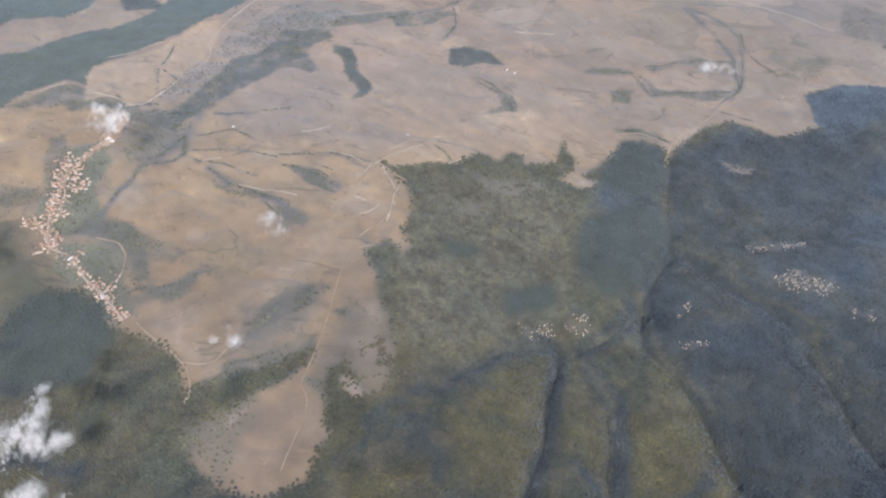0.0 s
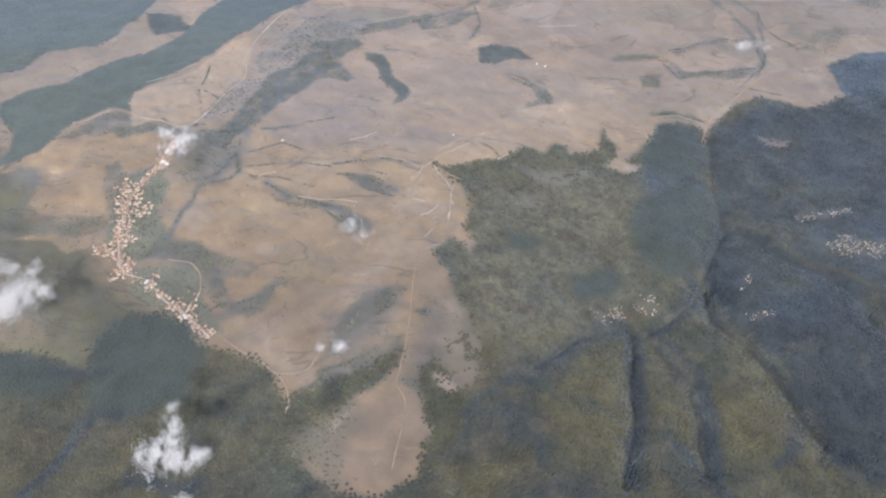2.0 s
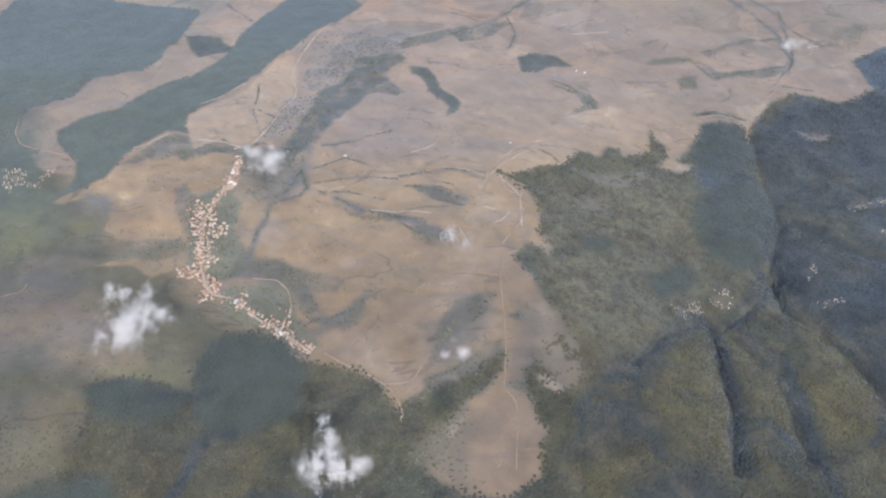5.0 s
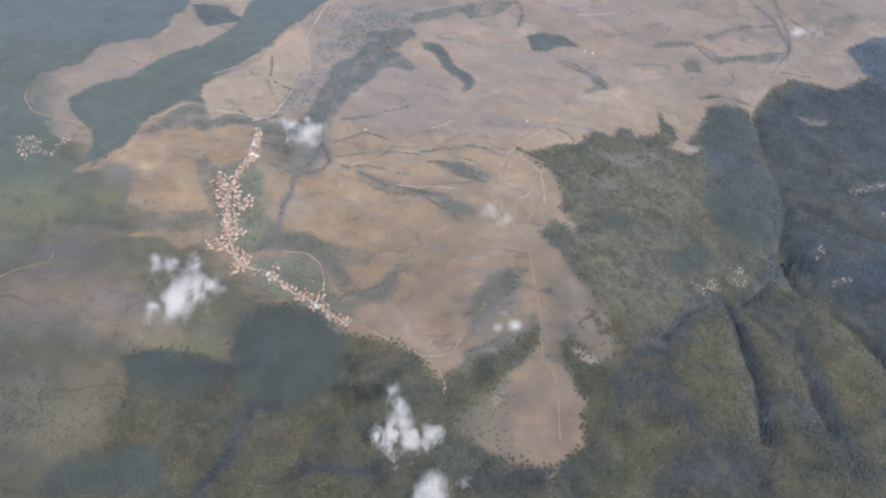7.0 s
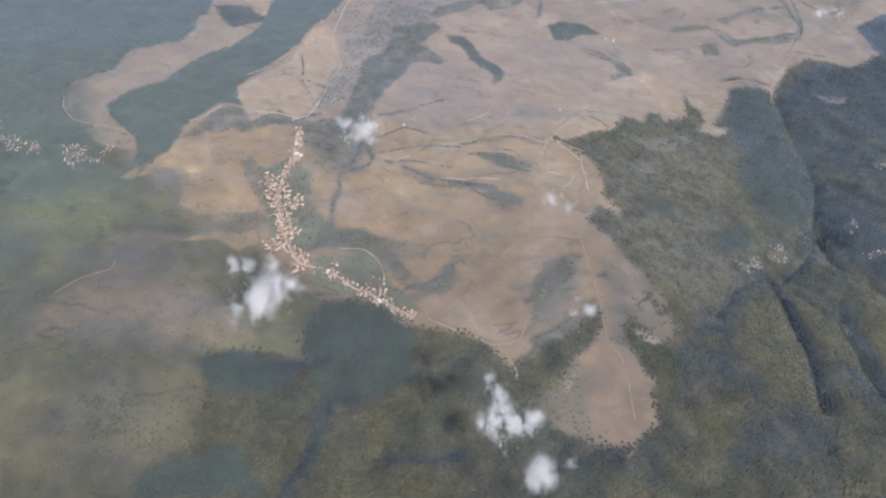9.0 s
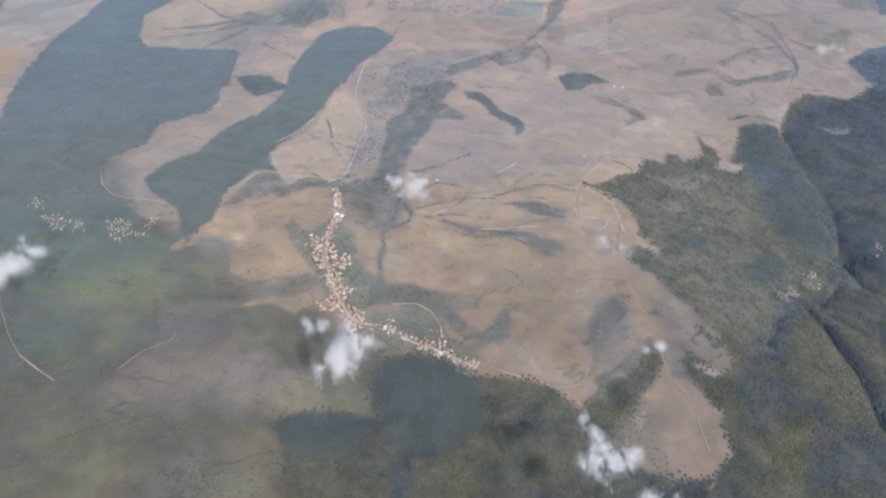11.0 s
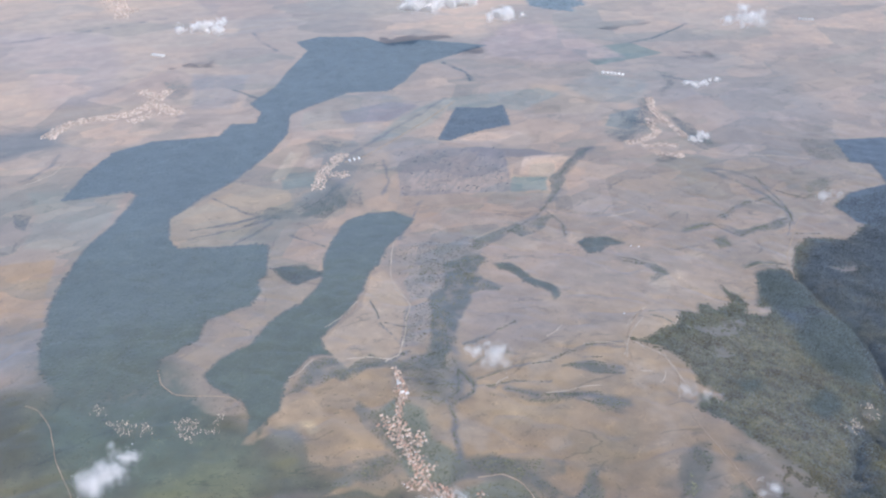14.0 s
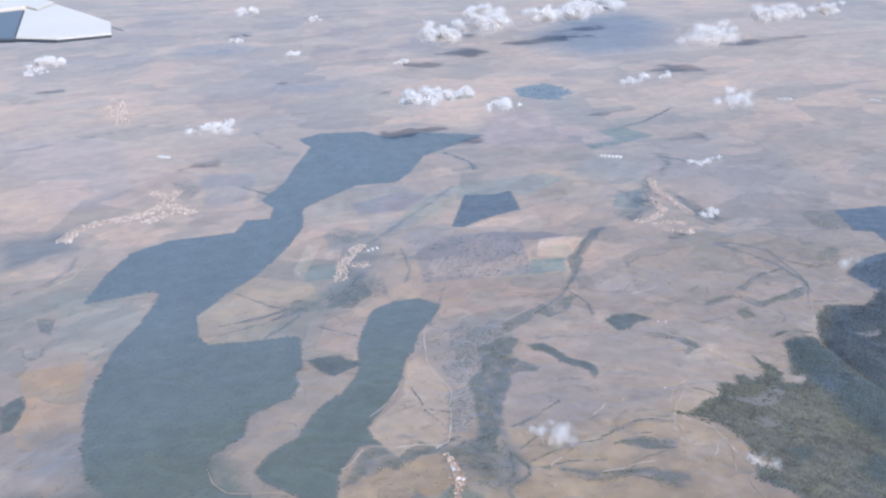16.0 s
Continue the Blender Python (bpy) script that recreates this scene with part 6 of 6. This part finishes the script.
M_FAR_ROOF = material("dusty_clay_roofs", (0.48, 0.365, 0.285), 0.9, 0.5, 0.15, 0, "", 0.25)


def distant_village(lines, step, rows, scale, label):
    """Far-off houses, each with walls and a gabled roof, in one mesh."""
    bases = []
    for line in lines:
        for x, y, dx, dy in along_line(line, step):
            for off in rows:
                for s in (-1, 1):
                    if random.random() < 0.8:
                        bases.append((x - dy * off * s + random.gauss(0, 1.2), y + dx * off * s + random.gauss(0, 1.2), math.atan2(dy, dx) + random.choice((0, 1.57)), scale * random.uniform(0.7, 1.4)))
    b = np.array(bases)
    n = len(b)
    shape = np.array([(-1.5, -0.9, -0.5), (1.5, -0.9, -0.5), (1.5, 0.9, -0.5), (-1.5, 0.9, -0.5), (-1.5, -0.9, 1), (1.5, -0.9, 1), (1.5, 0.9, 1), (-1.5, 0.9, 1), (-1.5, 0, 1.8), (1.5, 0, 1.8)])
    v = shape[None] * b[:, 3][:, None, None]
    c, s = np.cos(b[:, 2])[:, None], np.sin(b[:, 2])[:, None]
    x, y = v[:, :, 0] * c - v[:, :, 1] * s + b[:, 0][:, None], v[:, :, 0] * s + v[:, :, 1] * c + b[:, 1][:, None]
    v = np.stack([x, y, v[:, :, 2] + height(b[:, 0], b[:, 1])[:, None]], 2)
    quads = np.array([(0, 1, 5, 4), (1, 2, 6, 5), (2, 3, 7, 6), (3, 0, 4, 7), (4, 5, 9, 8), (6, 7, 8, 9), (5, 6, 9, 9), (7, 4, 8, 8)])
    tris = np.concatenate([quads[:6, [0, 1, 2]], quads[:6, [0, 2, 3]], quads[6:, :3]])
    me = fast_mesh("distant_village", v.reshape(-1, 3), (tris[None] + 10 * np.arange(n)[:, None, None]).reshape(-1, 3), M_FAR_WALL)
    me.materials.append(M_FAR_ROOF)
    on_roof = np.isin(np.arange(len(tris)), (4, 5, 10, 11)).astype(np.int32)
    me.polygons.foreach_set("material_index", np.tile(on_roof, n))
    return tagged(new("distant_village", me), label, "village", kind="stuff")


FAR_VILLAGES = {
    "mid_street": [(-230, 951), (-212, 996), (-189, 1024), (-167, 1045)],
    "mid_lane": [(-200, 988), (-180, 980)],
    "mid_barns": [(-169, 1020), (-147, 1023)],
    "west_street": [(-560, 1248), (-535, 1295), (-498, 1309), (-469, 1304), (-434, 1313), (-410, 1336), (-392, 1370), (-369, 1404)],
    "west_lane": [(-443, 1273), (-420, 1287), (-401, 1304)],
    "west_close": [(-396, 1337), (-382, 1308), (-369, 1279)],
    "west_end": [(-419, 1414), (-403, 1391), (-392, 1370)],
    "east_street": [(372, 1082), (345, 1033), (337, 993), (333, 961), (329, 936), (325, 917)],
    "east_lane": [(230, 933), (249, 930), (279, 941), (305, 954)],
    "east_low": [(246, 913), (268, 914), (288, 906), (295, 895)],
    "east_top": [(249, 883), (270, 877), (270, 866), (284, 870)],
    "east_yard": [(317, 1003), (301, 969), (302, 950)],
    "north_street": [(-443, 2070), (-431, 1978), (-391, 1940)],
    "north_lane": [(-418, 2149), (-417, 1998), (-420, 1892)],
    "sheds_row": [(365, 1222), (397, 1194)],
    "sheds_east": [(966, 1382), (994, 1367)],
    "sheds_edge": [(1139, 1275), (1152, 1256)],
    "sheds_west": [(-382, 1614), (-361, 1595)],
}
for names, step, rows, size in ((("mid_street", "mid_lane"), 2.2, (1.6, 4.4, 7), 0.7), (("west_street", "west_lane", "west_close", "west_end"), 2.6, (2.0, 5.5, 9), 0.85), (("east_street", "east_lane", "east_low", "east_top", "east_yard"), 2.2, (1.8, 4.6), 0.8),
                                (("north_street", "north_lane"), 5, (4, 12), 1.4)):
    distant_village([FAR_VILLAGES[k] for k in names], step, rows, size, "distant village of pale houses with clay roofs")
for key in ("mid_barns", "sheds_row", "sheds_east", "sheds_edge", "sheds_west"):
    for x, y, dx, dy in along_line(FAR_VILLAGES[key], 7):
        size = 1.5 if key == "mid_barns" else 2.2
        m = pose(x, y, float(height(x, y)), 0, 0, math.degrees(math.atan2(dy, dx)) + 80)
        shed = copy_thing(KINDS[4], m @ Matrix.Diagonal((size, size, size, 1)))
        shed["group"] = "white sheds on the plain"
for x, y, turn in ((80, 688, 60), (88, 684, 60), (-14, 560, 20), (-165, 552, 10)):
    copy_thing(KINDS[4], pose(x, y, float(height(x, y)), 0, 0, turn) @ Matrix.Diagonal((0.6, 0.6, 0.6, 1)))


# ---- the aircraft's wing, ahead of the window at the end of the flight ----
def slab(outline, z, thick, crown=0.0):
    """A flat panel with thickness and a slightly bevelled rim."""
    bm = bmesh.new()
    mx, my = sum(p[0] for p in outline) / len(outline), sum(p[1] for p in outline) / len(outline)
    rings = []
    for shrink, up in ((0.0, -thick), (0.0, -thick * 0.3), (0.015, 0.0)):
        rings.append([bm.verts.new((x + (mx - x) * shrink, y + (my - y) * shrink, z + up)) for x, y in outline])
    for a, b in zip(rings, rings[1:]):
        for k in range(len(outline)):
            m = (k + 1) % len(outline)
            bm.faces.new((a[k], a[m], b[m], b[k]))
    bm.faces.new(rings[-1])
    bm.faces.new(rings[0][::-1])
    bmesh.ops.recalc_face_normals(bm, faces=bm.faces)
    return bm


M_WING = material("white_wing_paint", (0.8, 0.69, 0.55), 0.35, 0.02, 0.03, specular=0.5)
# grey here is the shadow on the white wing, put into colour
M_WING_SHADE = material("shaded_wing_paint", (0.13, 0.145, 0.165), 0.4, 0.02, 0.05, specular=0.5)
M_WING_TRIM = material("dark_edge_seal", (0.06, 0.065, 0.07), 0.5, 0.02, 0.05)
wing = tagged(new("aircraft_wing"), "white airliner wing tip with shadow-grey panel and discharge wick", "aircraft wing")
wing.location = (-494.166, 30.153, 478.699)
part("wing_tip", slab([(-0.104, 2.859), (-0.071, 2.769), (-0.018, 2.923), (0.056, 2.65), (0.112, 2.422), (0.099, 2.222), (-0.027, 2.214), (-0.119, 2.295)], 0, 0.006), M_WING, wing)
part("slat", slab([(-0.284, 3.156), (-0.133, 3.158), (-0.055, 3.074), (-0.02, 2.938), (-0.071, 2.797), (-0.104, 2.888), (-0.261, 2.796)], 0.004, 0.012), M_WING, wing)
part("panel", slab([(-0.262, 2.79), (-0.108, 2.855), (-0.123, 2.3), (-0.231, 2.344)], -0.003, 0.012), M_WING_SHADE, wing, "white wing panel with its shadow painted grey")
part("edge_seal", slab([(-0.231, 2.341), (-0.119, 2.288), (-0.028, 2.214), (0.099, 2.221), (0.098, 2.212), (-0.028, 2.2), (-0.118, 2.268), (-0.229, 2.318)], -0.004, 0.005), M_WING_TRIM, wing, "dark rubber trailing edge seal")
part("discharge_wick", slab([(0.107, 2.34), (0.13, 2.264), (0.1315, 2.266), (0.109, 2.342)], -0.002, 0.0015), M_WING_TRIM, wing, "thin dark static discharge wick")
